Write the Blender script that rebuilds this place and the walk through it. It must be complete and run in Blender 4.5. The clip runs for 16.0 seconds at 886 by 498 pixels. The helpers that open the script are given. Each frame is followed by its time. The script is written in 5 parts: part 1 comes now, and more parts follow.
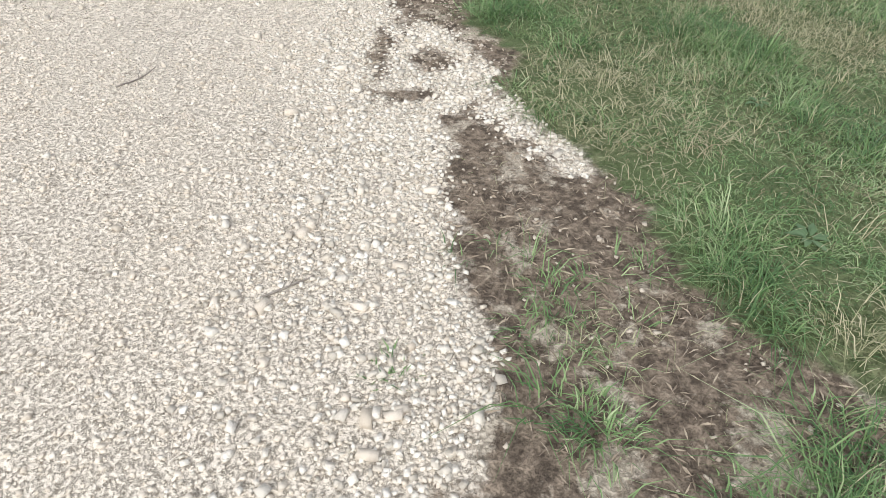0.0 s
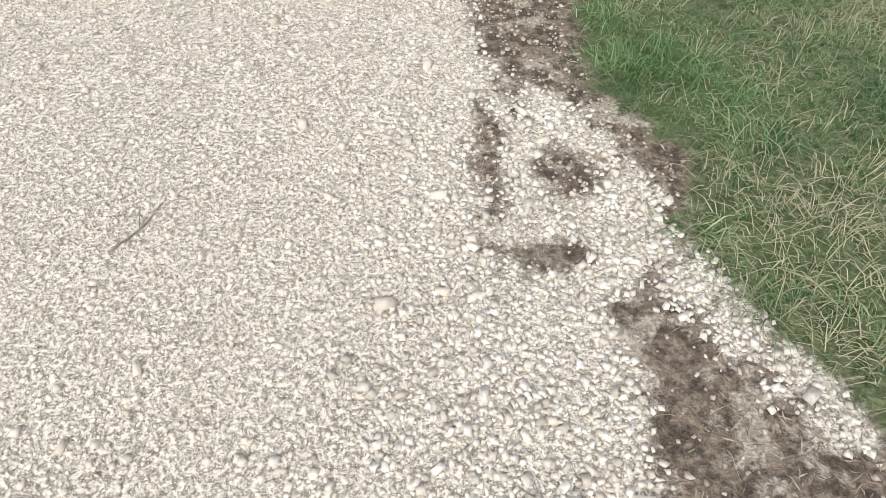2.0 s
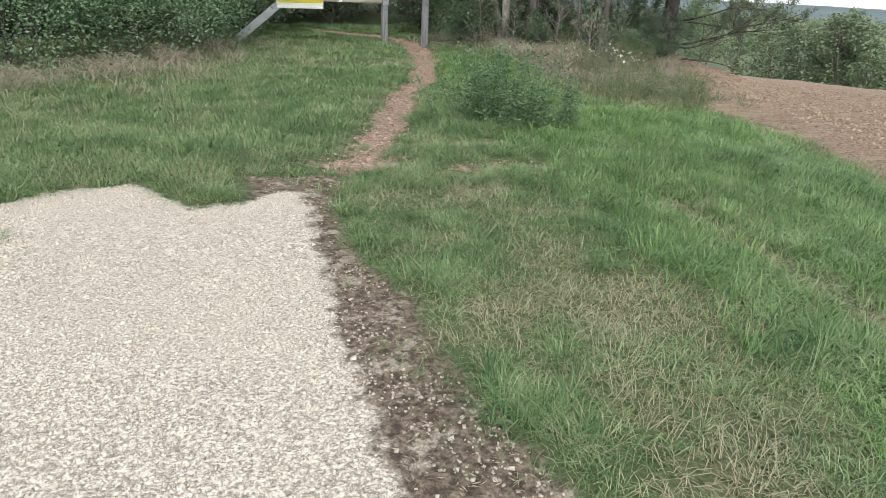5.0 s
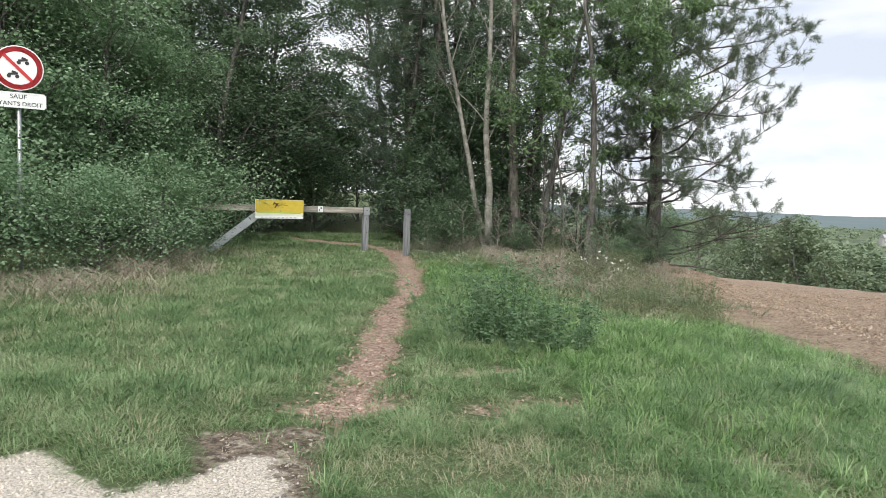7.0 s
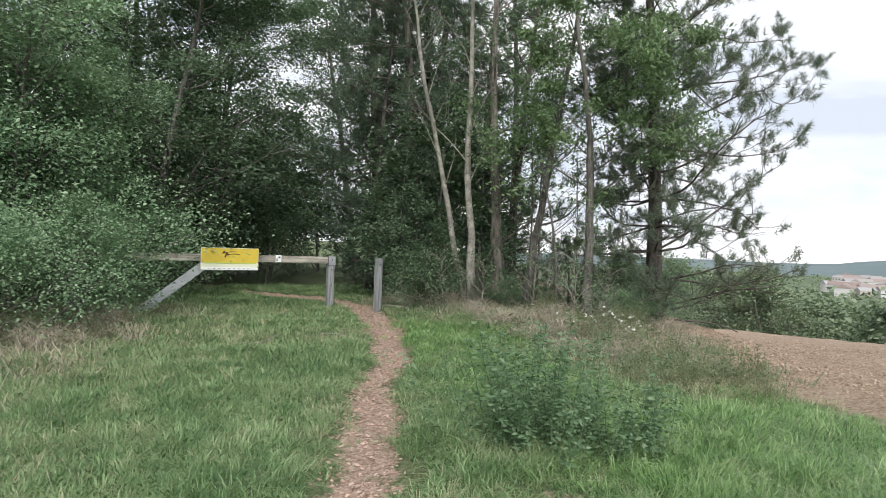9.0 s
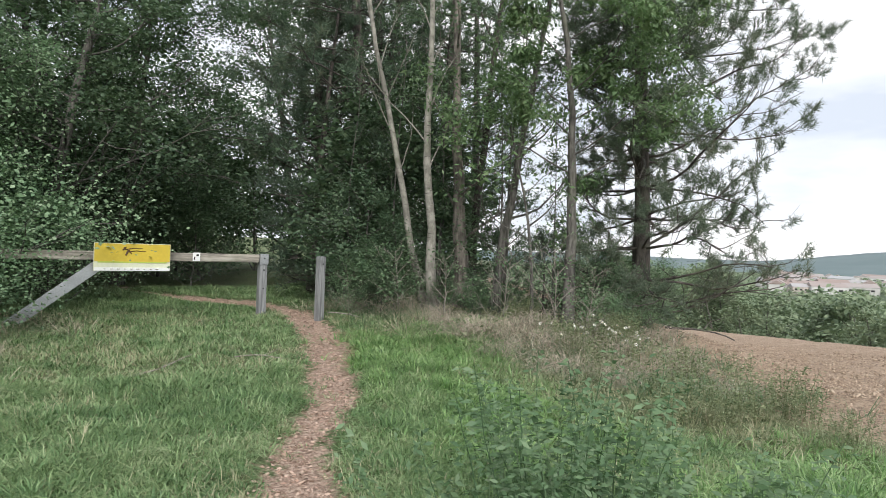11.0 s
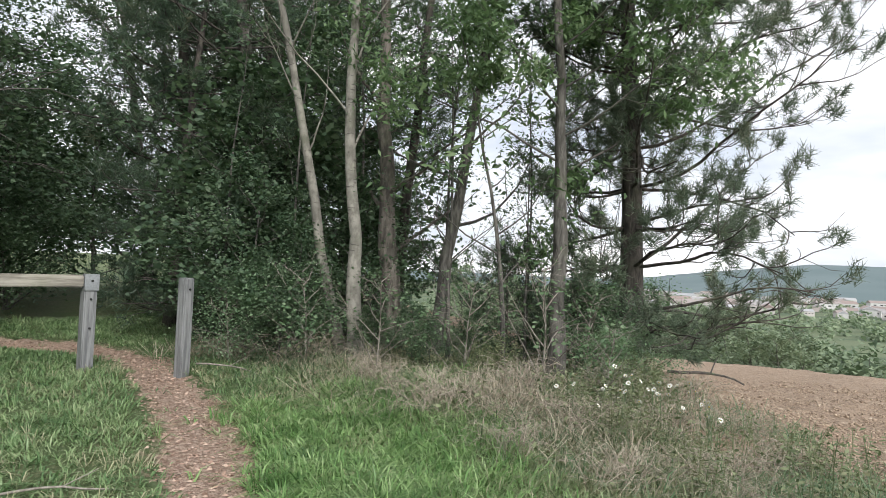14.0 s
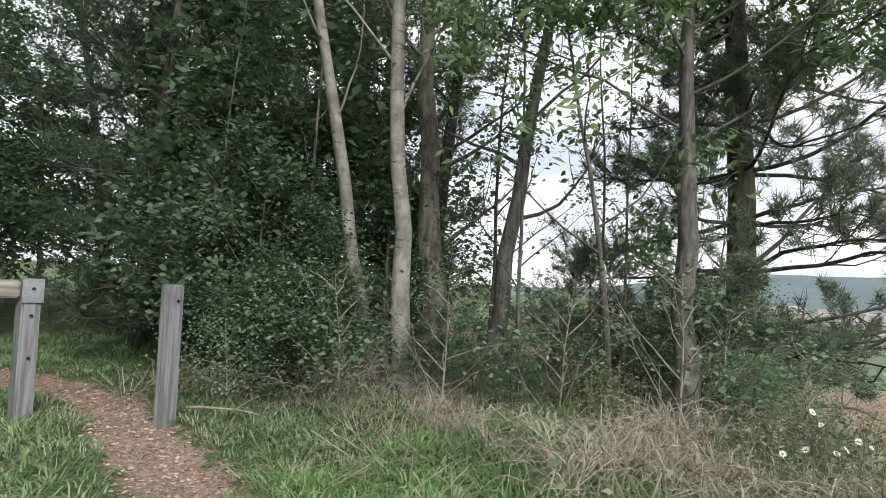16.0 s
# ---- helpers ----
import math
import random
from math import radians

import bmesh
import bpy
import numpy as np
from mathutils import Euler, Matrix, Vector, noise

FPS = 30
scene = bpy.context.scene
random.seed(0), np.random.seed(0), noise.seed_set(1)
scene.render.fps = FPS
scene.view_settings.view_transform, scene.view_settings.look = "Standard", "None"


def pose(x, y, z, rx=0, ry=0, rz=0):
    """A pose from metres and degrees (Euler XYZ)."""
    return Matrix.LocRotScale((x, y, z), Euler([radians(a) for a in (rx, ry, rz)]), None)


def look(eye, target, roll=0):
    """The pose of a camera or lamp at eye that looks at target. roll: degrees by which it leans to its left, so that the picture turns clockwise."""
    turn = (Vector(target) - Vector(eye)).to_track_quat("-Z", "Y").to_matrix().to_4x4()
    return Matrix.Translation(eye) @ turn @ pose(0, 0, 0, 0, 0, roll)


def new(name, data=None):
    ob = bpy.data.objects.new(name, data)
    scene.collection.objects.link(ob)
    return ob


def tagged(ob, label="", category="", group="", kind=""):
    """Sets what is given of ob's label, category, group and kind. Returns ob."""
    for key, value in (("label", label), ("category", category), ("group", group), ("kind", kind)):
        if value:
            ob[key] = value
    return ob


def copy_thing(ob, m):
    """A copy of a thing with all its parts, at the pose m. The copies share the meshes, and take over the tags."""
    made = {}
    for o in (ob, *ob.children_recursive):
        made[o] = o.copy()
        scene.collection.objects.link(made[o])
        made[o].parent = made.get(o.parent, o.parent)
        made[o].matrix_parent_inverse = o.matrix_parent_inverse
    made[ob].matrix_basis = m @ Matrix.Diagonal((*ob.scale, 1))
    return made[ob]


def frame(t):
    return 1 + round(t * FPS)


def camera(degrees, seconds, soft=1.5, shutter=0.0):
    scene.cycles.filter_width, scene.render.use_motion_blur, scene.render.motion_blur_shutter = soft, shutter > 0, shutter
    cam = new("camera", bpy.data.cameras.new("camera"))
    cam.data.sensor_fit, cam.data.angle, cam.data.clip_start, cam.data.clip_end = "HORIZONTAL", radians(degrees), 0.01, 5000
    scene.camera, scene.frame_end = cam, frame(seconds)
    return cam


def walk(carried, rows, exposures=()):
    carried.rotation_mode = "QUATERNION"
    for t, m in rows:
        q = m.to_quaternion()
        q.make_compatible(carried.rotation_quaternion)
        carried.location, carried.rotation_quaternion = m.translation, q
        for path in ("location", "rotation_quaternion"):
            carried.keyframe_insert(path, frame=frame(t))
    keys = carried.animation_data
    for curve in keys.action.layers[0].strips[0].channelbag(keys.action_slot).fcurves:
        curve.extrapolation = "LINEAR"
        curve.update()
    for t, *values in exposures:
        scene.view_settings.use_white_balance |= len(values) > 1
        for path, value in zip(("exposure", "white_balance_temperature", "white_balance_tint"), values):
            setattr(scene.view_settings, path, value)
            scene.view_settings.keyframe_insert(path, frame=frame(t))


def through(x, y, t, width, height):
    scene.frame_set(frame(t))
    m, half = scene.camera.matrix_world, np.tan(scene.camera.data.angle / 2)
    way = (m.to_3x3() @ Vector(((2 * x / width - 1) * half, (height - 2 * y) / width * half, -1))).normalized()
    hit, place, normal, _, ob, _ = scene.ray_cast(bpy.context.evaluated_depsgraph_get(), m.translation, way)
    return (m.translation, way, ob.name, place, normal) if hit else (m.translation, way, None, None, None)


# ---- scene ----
cam = camera(69.3, 16.0, 0.5)
PATH = [
    (0, (0.071, 0.216, 1.422), (0.047, 1.722, 0.107), 1.1),
    (0.5, (-0.044, 0.483, 1.482), (-0.039, 2.012, 0.192), 1.6),
    (1, (-0.244, 0.745, 1.457), (-0.242, 2.227, 0.115), 1.5),
    (1.5, (-0.324, 1.161, 1.433), (-0.33, 2.513, -0.04), 0.8),
    (2, (-0.455, 1.529, 1.526), (-0.427, 2.81, -0.01), 1.7),
    (2.5, (-0.604, 1.838, 1.593), (-0.57, 3.188, 0.118), 2.0),
    (3, (-0.655, 2.228, 1.58), (-0.552, 3.682, 0.211), 2.0),
    (3.5, (-0.721, 2.527, 1.604), (-0.506, 4.08, 0.362), 2.4),
    (4, (-0.813, 2.892, 1.619), (-0.47, 4.541, 0.541), 2.3),
    (4.5, (-0.774, 3.259, 1.628), (-0.3, 4.965, 0.698), 2.4),
    (5, (-0.82, 3.56, 1.641), (-0.216, 5.306, 0.876), 2.7),
    (5.2, (-0.851, 3.686, 1.642), (-0.208, 5.444, 0.936), 2.8),
    (7.3, (-0.684, 4.955, 1.617), (0.027, 6.819, 1.471), 2.2),
    (7.5, (-0.664, 5.148, 1.592), (0.046, 7.011, 1.436), 2.2),
    (8, (-0.689, 5.546, 1.629), (0.042, 7.405, 1.537), 2.3),
    (8.2, (-0.711, 5.719, 1.589), (0.075, 7.558, 1.598), 2.3),
    (10.3, (0.074, 7.497, 1.614), (0.954, 9.292, 1.556), 2.4),
    (10.5, (0.098, 7.669, 1.598), (1.006, 9.45, 1.545), 2.4),
    (11, (0.227, 8.184, 1.572), (1.201, 9.931, 1.558), 2.3),
    (11.5, (0.457, 8.7, 1.575), (1.529, 10.388, 1.573), 2.6),
    (12, (0.61, 9.24, 1.565), (1.731, 10.896, 1.577), 2.5),
    (12.5, (0.79, 9.763, 1.529), (1.961, 11.384, 1.532), 2.7),
    (13, (0.942, 10.29, 1.563), (2.145, 11.887, 1.583), 2.6),
    (13.5, (1.058, 10.758, 1.581), (2.288, 12.336, 1.607), 2.6),
    (14, (1.209, 11.296, 1.519), (2.506, 12.817, 1.579), 2.5),
    (14.5, (1.27, 11.881, 1.491), (2.61, 13.364, 1.564), 2.7),
    (15, (1.451, 12.398, 1.43), (2.817, 13.856, 1.508), 2.6),
    (15.5, (1.545, 12.882, 1.444), (2.925, 14.328, 1.517), 2.6),
    (16, (1.693, 13.396, 1.432), (3.077, 14.836, 1.525), 2.6),
]
walk(cam, [(t, look(eye, target, roll)) for t, eye, target, roll in PATH],
     [(0, 0.0), (5.2, 0.02), (7.3, 0.12), (16, 0.15)])

# ---------------------------------------------------------------- light
world = bpy.data.worlds.new("overcast_sky")
scene.world = world
world.use_nodes = True
wn, wl = world.node_tree.nodes, world.node_tree.links
wn.clear()
sky = wn.new("ShaderNodeTexSky")
sky.sky_type, sky.sun_disc = "NISHITA", False
sky.sun_elevation, sky.sun_rotation = radians(36), radians(200)
sky_level = wn.new("ShaderNodeMix"); sky_level.data_type = "RGBA"; sky_level.blend_type = "MULTIPLY"
sky_level.inputs[0].default_value = 1.0
sky_level.inputs[7].default_value = (0.11, 0.11, 0.11, 1)
wl.new(sky.outputs[0], sky_level.inputs[6])
wtc = wn.new("ShaderNodeTexCoord")
wmap = wn.new("ShaderNodeMapping"); wmap.inputs["Scale"].default_value = (2.0, 2.0, 7.0)
wl.new(wtc.outputs["Generated"], wmap.inputs[0])
cloud = wn.new("ShaderNodeTexNoise")
cloud.inputs["Scale"].default_value, cloud.inputs["Detail"].default_value, cloud.inputs["Roughness"].default_value = 1.3, 5, 0.5
wl.new(wmap.outputs[0], cloud.inputs["Vector"])
ramp = wn.new("ShaderNodeValToRGB")
ramp.color_ramp.elements[0].position, ramp.color_ramp.elements[0].color = 0.36, (0.62, 0.67, 0.76, 1)
ramp.color_ramp.elements[1].position, ramp.color_ramp.elements[1].color = 0.6, (1.0, 1.0, 1.02, 1)
wl.new(cloud.outputs[0], ramp.inputs[0])
cover = wn.new("ShaderNodeMix"); cover.data_type = "RGBA"
cover.inputs[0].default_value = 0.93
wl.new(sky_level.outputs[2], cover.inputs[6]); wl.new(ramp.outputs[0], cover.inputs[7])
bg = wn.new("ShaderNodeBackground"); bg.inputs[1].default_value = 1.2
wl.new(cover.outputs[2], bg.inputs[0])
wout = wn.new("ShaderNodeOutputWorld"); wl.new(bg.outputs[0], wout.inputs[0])

sun = new("sun", bpy.data.lights.new("sun", "SUN"))
sun.data.energy, sun.data.angle, sun.data.color = 2.8, radians(20), (1.0, 0.98, 0.94)
sun.rotation_euler = (radians(54), 0, radians(-20))
scene.view_settings.exposure = 0.0

# ---------------------------------------------------------------- materials


def shader(name):
    m = bpy.data.materials.new(name)
    m.use_nodes = True
    nt = m.node_tree
    return m, nt, nt.nodes["Principled BSDF"]


def node(nt, kind, **sets):
    n = nt.nodes.new(kind)
    for k, v in sets.items():
        n.inputs[k.replace("_", " ")].default_value = v
    return n


def mixed(nt, fac, a, b):
    """The mix of two colours or colour sockets by a socket or number."""
    n = nt.nodes.new("ShaderNodeMix"); n.data_type = "RGBA"
    for slot, v in ((0, fac), (6, a), (7, b)):
        if hasattr(v, "is_linked"):
            nt.links.new(v, n.inputs[slot])
        else:
            n.inputs[slot].default_value = v if slot == 0 else (*v, 1)
    return n.outputs[2]


def maths(nt, op, a, b=0.0):
    n = nt.nodes.new("ShaderNodeMath"); n.operation = op
    for slot, v in ((0, a), (1, b)):
        if hasattr(v, "is_linked"):
            nt.links.new(v, n.inputs[slot])
        else:
            n.inputs[slot].default_value = v
    return n.outputs[0]


def stepped(nt, v, lo, hi):
    n = nt.nodes.new("ShaderNodeMapRange"); n.interpolation_type = "SMOOTHSTEP"
    nt.links.new(v, n.inputs[0])
    n.inputs[1].default_value, n.inputs[2].default_value = lo, hi
    return n.outputs[0]


def noisy(nt, scale, detail=4.0, rough=0.55, stretch=None):
    tc = nt.nodes.new("ShaderNodeTexCoord")
    out = tc.outputs["Object"]
    if stretch:
        mp = nt.nodes.new("ShaderNodeMapping"); mp.inputs["Scale"].default_value = stretch
        nt.links.new(out, mp.inputs[0]); out = mp.outputs[0]
    n = node(nt, "ShaderNodeTexNoise", Scale=scale, Detail=detail, Roughness=rough)
    nt.links.new(out, n.inputs["Vector"])
    return n.outputs[0]


def bumped(nt, bsdf, height, strength=0.5, dist=0.01):
    b = node(nt, "ShaderNodeBump", Strength=strength, Distance=dist)
    nt.links.new(height, b.inputs["Height"])
    nt.links.new(b.outputs[0], bsdf.inputs["Normal"])


def plain(name, col, rough=0.7, metal=0.0, grain=60.0, vary=0.25, bump=0.15):
    """A painted, plastic or metal surface with slight grain and stains."""
    m, nt, b = shader(name)
    dark = tuple(c * (1 - vary) for c in col)
    n = maths(nt, "MULTIPLY", noisy(nt, grain), noisy(nt, grain / 12))
    nt.links.new(mixed(nt, stepped(nt, n, 0.12, 0.4), dark, col), b.inputs["Base Color"])
    b.inputs["Roughness"].default_value, b.inputs["Metallic"].default_value = rough, metal
    bumped(nt, b, noisy(nt, grain), bump, 0.003)
    return m


def leafy(name, cols, rough=0.55, through=0.35, patch=1.2):
    """Leaves or blades: colours vary from leaf to leaf and in broad patches."""
    m, nt, b = shader(name)
    geo = nt.nodes.new("ShaderNodeNewGeometry")
    r = nt.nodes.new("ShaderNodeValToRGB")
    r.color_ramp.elements[0].color, r.color_ramp.elements[1].color = (*cols[0], 1), (*cols[-1], 1)
    for i, c in enumerate(cols[1:-1]):
        e = r.color_ramp.elements.new((i + 1) / (len(cols) - 1)); e.color = (*c, 1)
    v = maths(nt, "ADD", maths(nt, "MULTIPLY", geo.outputs["Random Per Island"], 0.6),
              maths(nt, "MULTIPLY", stepped(nt, noisy(nt, patch, 3), 0.3, 0.7), 0.4))
    nt.links.new(v, r.inputs[0])
    nt.links.new(r.outputs[0], b.inputs["Base Color"])
    b.inputs["Roughness"].default_value = rough
    b.inputs["Specular IOR Level"].default_value = 0.3
    tr = nt.nodes.new("ShaderNodeBsdfTranslucent")
    nt.links.new(mixed(nt, 0.35, r.outputs[0], (0.11, 0.22, 0.04)), tr.inputs[0])
    mx = nt.nodes.new("ShaderNodeMixShader"); mx.inputs[0].default_value = through
    nt.links.new(b.outputs[0], mx.inputs[1]); nt.links.new(tr.outputs[0], mx.inputs[2])
    nt.links.new(mx.outputs[0], nt.nodes["Material Output"].inputs[0])
    return m


def barky(name, dark, pale, scale=9.0, stretch=(1, 1, 0.22), bump=0.8, marks=None):
    m, nt, b = shader(name)
    n = noisy(nt, scale * 2, 6, 0.65, stretch)
    c = mixed(nt, stepped(nt, n, 0.35, 0.65), dark, pale)
    c = mixed(nt, maths(nt, "MULTIPLY", stepped(nt, noisy(nt, 2.5, 3), 0.5, 0.7), 0.55), c, tuple(0.6 * d for d in dark))
    c = mixed(nt, maths(nt, "MULTIPLY", stepped(nt, noisy(nt, 1.7, 4), 0.52, 0.7), 0.5), c, (0.13, 0.15, 0.09))
    if marks:
        c = mixed(nt, stepped(nt, noisy(nt, 7, 3, 0.6, (1, 1, 5)), 0.6, 0.68), c, marks)
    nt.links.new(c, b.inputs["Base Color"])
    b.inputs["Roughness"].default_value = 0.9
    bumped(nt, b, n, bump, 0.02)
    return m


def stony(name, cols, rough=0.9):
    m, nt, b = shader(name)
    geo = nt.nodes.new("ShaderNodeNewGeometry")
    oi = nt.nodes.new("ShaderNodeObjectInfo")
    v = maths(nt, "FRACT", maths(nt, "ADD", geo.outputs["Random Per Island"], oi.outputs["Random"]))
    r = nt.nodes.new("ShaderNodeValToRGB")
    r.color_ramp.elements[0].color, r.color_ramp.elements[1].color = (*cols[0], 1), (*cols[-1], 1)
    for i, c in enumerate(cols[1:-1]):
        e = r.color_ramp.elements.new((i + 1) / (len(cols) - 1)); e.color = (*c, 1)
    nt.links.new(v, r.inputs[0])
    c = mixed(nt, maths(nt, "MULTIPLY", stepped(nt, noisy(nt, 90), 0.45, 0.7), 0.35), r.outputs[0], (0.25, 0.21, 0.16))
    nt.links.new(c, b.inputs["Base Color"])
    b.inputs["Roughness"].default_value = rough
    bumped(nt, b, noisy(nt, 160), 0.4, 0.004)
    return m


def ground_material():
    """Soil under the grass, with the gravel, the dirt strip, the trodden path and the field told apart by the distances to their edges."""
    m, nt, b = shader("ground_soil")

    def edge(name, wobble, scale, soft):
        a = nt.nodes.new("ShaderNodeAttribute"); a.attribute_name = name
        w = maths(nt, "MULTIPLY", maths(nt, "SUBTRACT", noisy(nt, scale, 6, 0.65), 0.5), wobble)
        return stepped(nt, maths(nt, "ADD", a.outputs["Fac"], w), -soft, soft)

    fine, mid, broad = noisy(nt, 130, 3), noisy(nt, 26, 5), noisy(nt, 1.6, 4)
    soil = mixed(nt, stepped(nt, mid, 0.35, 0.65), (0.085, 0.115, 0.05), (0.20, 0.22, 0.12))
    soil = mixed(nt, stepped(nt, broad, 0.4, 0.65), soil, (0.12, 0.165, 0.075))
    dirt = mixed(nt, stepped(nt, mid, 0.38, 0.62), (0.12, 0.094, 0.073), (0.29, 0.233, 0.18))
    dirt = mixed(nt, stepped(nt, noisy(nt, 5, 6, 0.7), 0.53, 0.62), dirt, (0.50, 0.44, 0.36))
    tc = nt.nodes.new("ShaderNodeTexCoord")
    vor2 = node(nt, "ShaderNodeTexVoronoi", Scale=38.0)
    nt.links.new(tc.outputs["Object"], vor2.inputs["Vector"])
    gr = mixed(nt, stepped(nt, fine, 0.32, 0.62), (0.745, 0.672, 0.575), (0.84, 0.765, 0.668))
    warp = node(nt, "ShaderNodeTexNoise", Scale=60.0, Detail=2.0)
    nt.links.new(tc.outputs["Object"], warp.inputs["Vector"])
    bent = nt.nodes.new("ShaderNodeMix"); bent.data_type = "RGBA"; bent.blend_type = "LINEAR_LIGHT"
    bent.inputs[0].default_value = 0.016
    nt.links.new(tc.outputs["Object"], bent.inputs[6]); nt.links.new(warp.outputs["Color"], bent.inputs[7])
    gaps = []
    for scale in (120.0, 62.0):
        ve = node(nt, "ShaderNodeTexVoronoi", Scale=scale); ve.feature = "DISTANCE_TO_EDGE"
        nt.links.new(bent.outputs[2], ve.inputs["Vector"])
        gaps.append(ve.outputs["Distance"])
    where = stepped(nt, noisy(nt, 70, 3, 0.6), 0.38, 0.62)
    crack = maths(nt, "SUBTRACT", 1.0, stepped(nt, gaps[0], 0.0, 0.14))
    crack2 = maths(nt, "SUBTRACT", 1.0, stepped(nt, gaps[1], 0.0, 0.10))
    crack = maths(nt, "MULTIPLY", maths(nt, "MAXIMUM", crack, crack2), where)
    # shade in the crevices between stones, painted into the gravel colour
    gr = mixed(nt, maths(nt, "MULTIPLY", crack, 0.74), gr, (0.23, 0.19, 0.14))
    gr = mixed(nt, maths(nt, "MULTIPLY", stepped(nt, broad, 0.5, 0.7), 0.3), gr, (0.76, 0.675, 0.565))
    # two sizes of dark specks, painted for the small shadows beside stones
    gr = mixed(nt, maths(nt, "MULTIPLY", stepped(nt, noisy(nt, 70, 3, 0.6, (0.7, 1.2, 1)), 0.62, 0.70), 0.4), gr, (0.28, 0.235, 0.18))
    gr = mixed(nt, maths(nt, "MULTIPLY", stepped(nt, noisy(nt, 26, 5, 0.7, (0.7, 1.3, 1)), 0.58, 0.66), 0.55), gr, (0.25, 0.205, 0.155))
    path = mixed(nt, stepped(nt, mid, 0.35, 0.65), (0.35, 0.24, 0.185), (0.57, 0.435, 0.35))
    path = mixed(nt, maths(nt, "MULTIPLY", stepped(nt, noisy(nt, 60, 4), 0.5, 0.62), 0.5), path, (0.17, 0.11, 0.08))
    wave = noisy(nt, 3.5, 5, 0.6, (0.35, 1.5, 1))
    fld = mixed(nt, stepped(nt, noisy(nt, 22, 7, 0.75), 0.38, 0.60), (0.19, 0.134, 0.095), (0.46, 0.345, 0.25))
    fld = mixed(nt, maths(nt, "MULTIPLY", stepped(nt, wave, 0.45, 0.7), 0.5), fld, (0.52, 0.41, 0.31))
    va = nt.nodes.new("ShaderNodeAttribute"); va.attribute_name = "valley"
    c = mixed(nt, va.outputs["Fac"], soil, (0.075, 0.115, 0.045))
    c = mixed(nt, edge("field", 1.2, 2.2, 0.25), c, fld)
    beyond = nt.nodes.new("ShaderNodeAttribute"); beyond.attribute_name = "beyond"
    c = mixed(nt, beyond.outputs["Fac"], c, mixed(nt, stepped(nt, noisy(nt, 0.012, 4), 0.42, 0.55), (0.09, 0.125, 0.075), (0.14, 0.17, 0.10)))
    c = mixed(nt, edge("path", 0.75, 7, 0.07), c, path)
    c = mixed(nt, edge("dirt", 0.30, 8, 0.05), c, dirt)
    c = mixed(nt, edge("gravel", 0.38, 9, 0.05), c, gr)
    nt.links.new(c, b.inputs["Base Color"])
    b.inputs["Roughness"].default_value = 0.95
    b.inputs["Specular IOR Level"].default_value = 0.2
    h = maths(nt, "ADD", maths(nt, "MULTIPLY", vor2.outputs[0], -0.25), maths(nt, "ADD", maths(nt, "MULTIPLY", mid, 0.45), maths(nt, "MULTIPLY", fine, 0.5)))
    h = maths(nt, "SUBTRACT", h, maths(nt, "MULTIPLY", crack, 0.5))
    bumped(nt, b, h, 1.0, 0.011)
    return m


M_ground = ground_material()
M_stone = stony("pale_limestone", [(0.62, 0.545, 0.45), (0.74, 0.665, 0.57), (0.80, 0.73, 0.635), (0.70, 0.625, 0.53), (0.84, 0.785, 0.70)])
M_stone_grey = stony("limestone_mixed", [(0.46, 0.42, 0.36), (0.68, 0.635, 0.56), (0.80, 0.765, 0.70), (0.58, 0.515, 0.43)])
M_stone_dirty = stony("dusty_limestone", [(0.30, 0.25, 0.20), (0.46, 0.40, 0.33), (0.62, 0.555, 0.47), (0.40, 0.335, 0.27)])
M_clod = stony("dry_clod", [(0.20, 0.14, 0.10), (0.42, 0.315, 0.23), (0.56, 0.445, 0.335), (0.29, 0.21, 0.15)])
M_litter = stony("leaf_litter", [(0.33, 0.21, 0.155), (0.50, 0.36, 0.285), (0.54, 0.40, 0.32), (0.42, 0.285, 0.22), (0.17, 0.11, 0.08)])
M_humus = stony("dark_litter", [(0.12, 0.09, 0.07), (0.26, 0.205, 0.155), (0.46, 0.39, 0.30), (0.09, 0.065, 0.05)])
M_grass = leafy("green_grass", [(0.046, 0.11, 0.046), (0.12, 0.225, 0.09), (0.245, 0.365, 0.16), (0.53, 0.61, 0.38)], 0.36, 0.26, 2.6)
M_meadow = leafy("meadow_grass", [(0.066, 0.135, 0.06), (0.155, 0.265, 0.112), (0.295, 0.405, 0.195), (0.48, 0.55, 0.335)], 0.4, 0.28, 2.2)
M_lush = leafy("lush_grass", [(0.07, 0.165, 0.05), (0.175, 0.32, 0.11), (0.315, 0.47, 0.19), (0.51, 0.63, 0.355)], 0.36, 0.34, 3.0)
M_straw = leafy("straw", [(0.25, 0.28, 0.15), (0.37, 0.37, 0.22), (0.52, 0.49, 0.34), (0.33, 0.26, 0.17)], 0.7, 0.2, 1.5)
M_dull = leafy("dull_weed", [(0.10, 0.135, 0.07), (0.18, 0.22, 0.115), (0.29, 0.315, 0.185), (0.25, 0.20, 0.13)], 0.6, 0.25, 3.0)
M_bracken = leafy("dry_undergrowth", [(0.20, 0.17, 0.12), (0.40, 0.34, 0.26), (0.56, 0.505, 0.40), (0.27, 0.25, 0.165)], 0.8, 0.15, 1.5)
M_leaf = leafy("broad_leaf", [(0.045, 0.082, 0.054), (0.085, 0.138, 0.083), (0.135, 0.20, 0.117), (0.22, 0.285, 0.18)], 0.5, 0.38, 0.6)
M_leaf_olive = leafy("shrub_leaf", [(0.10, 0.175, 0.10), (0.18, 0.295, 0.165), (0.29, 0.415, 0.245), (0.43, 0.54, 0.37)], 0.5, 0.36, 0.5)
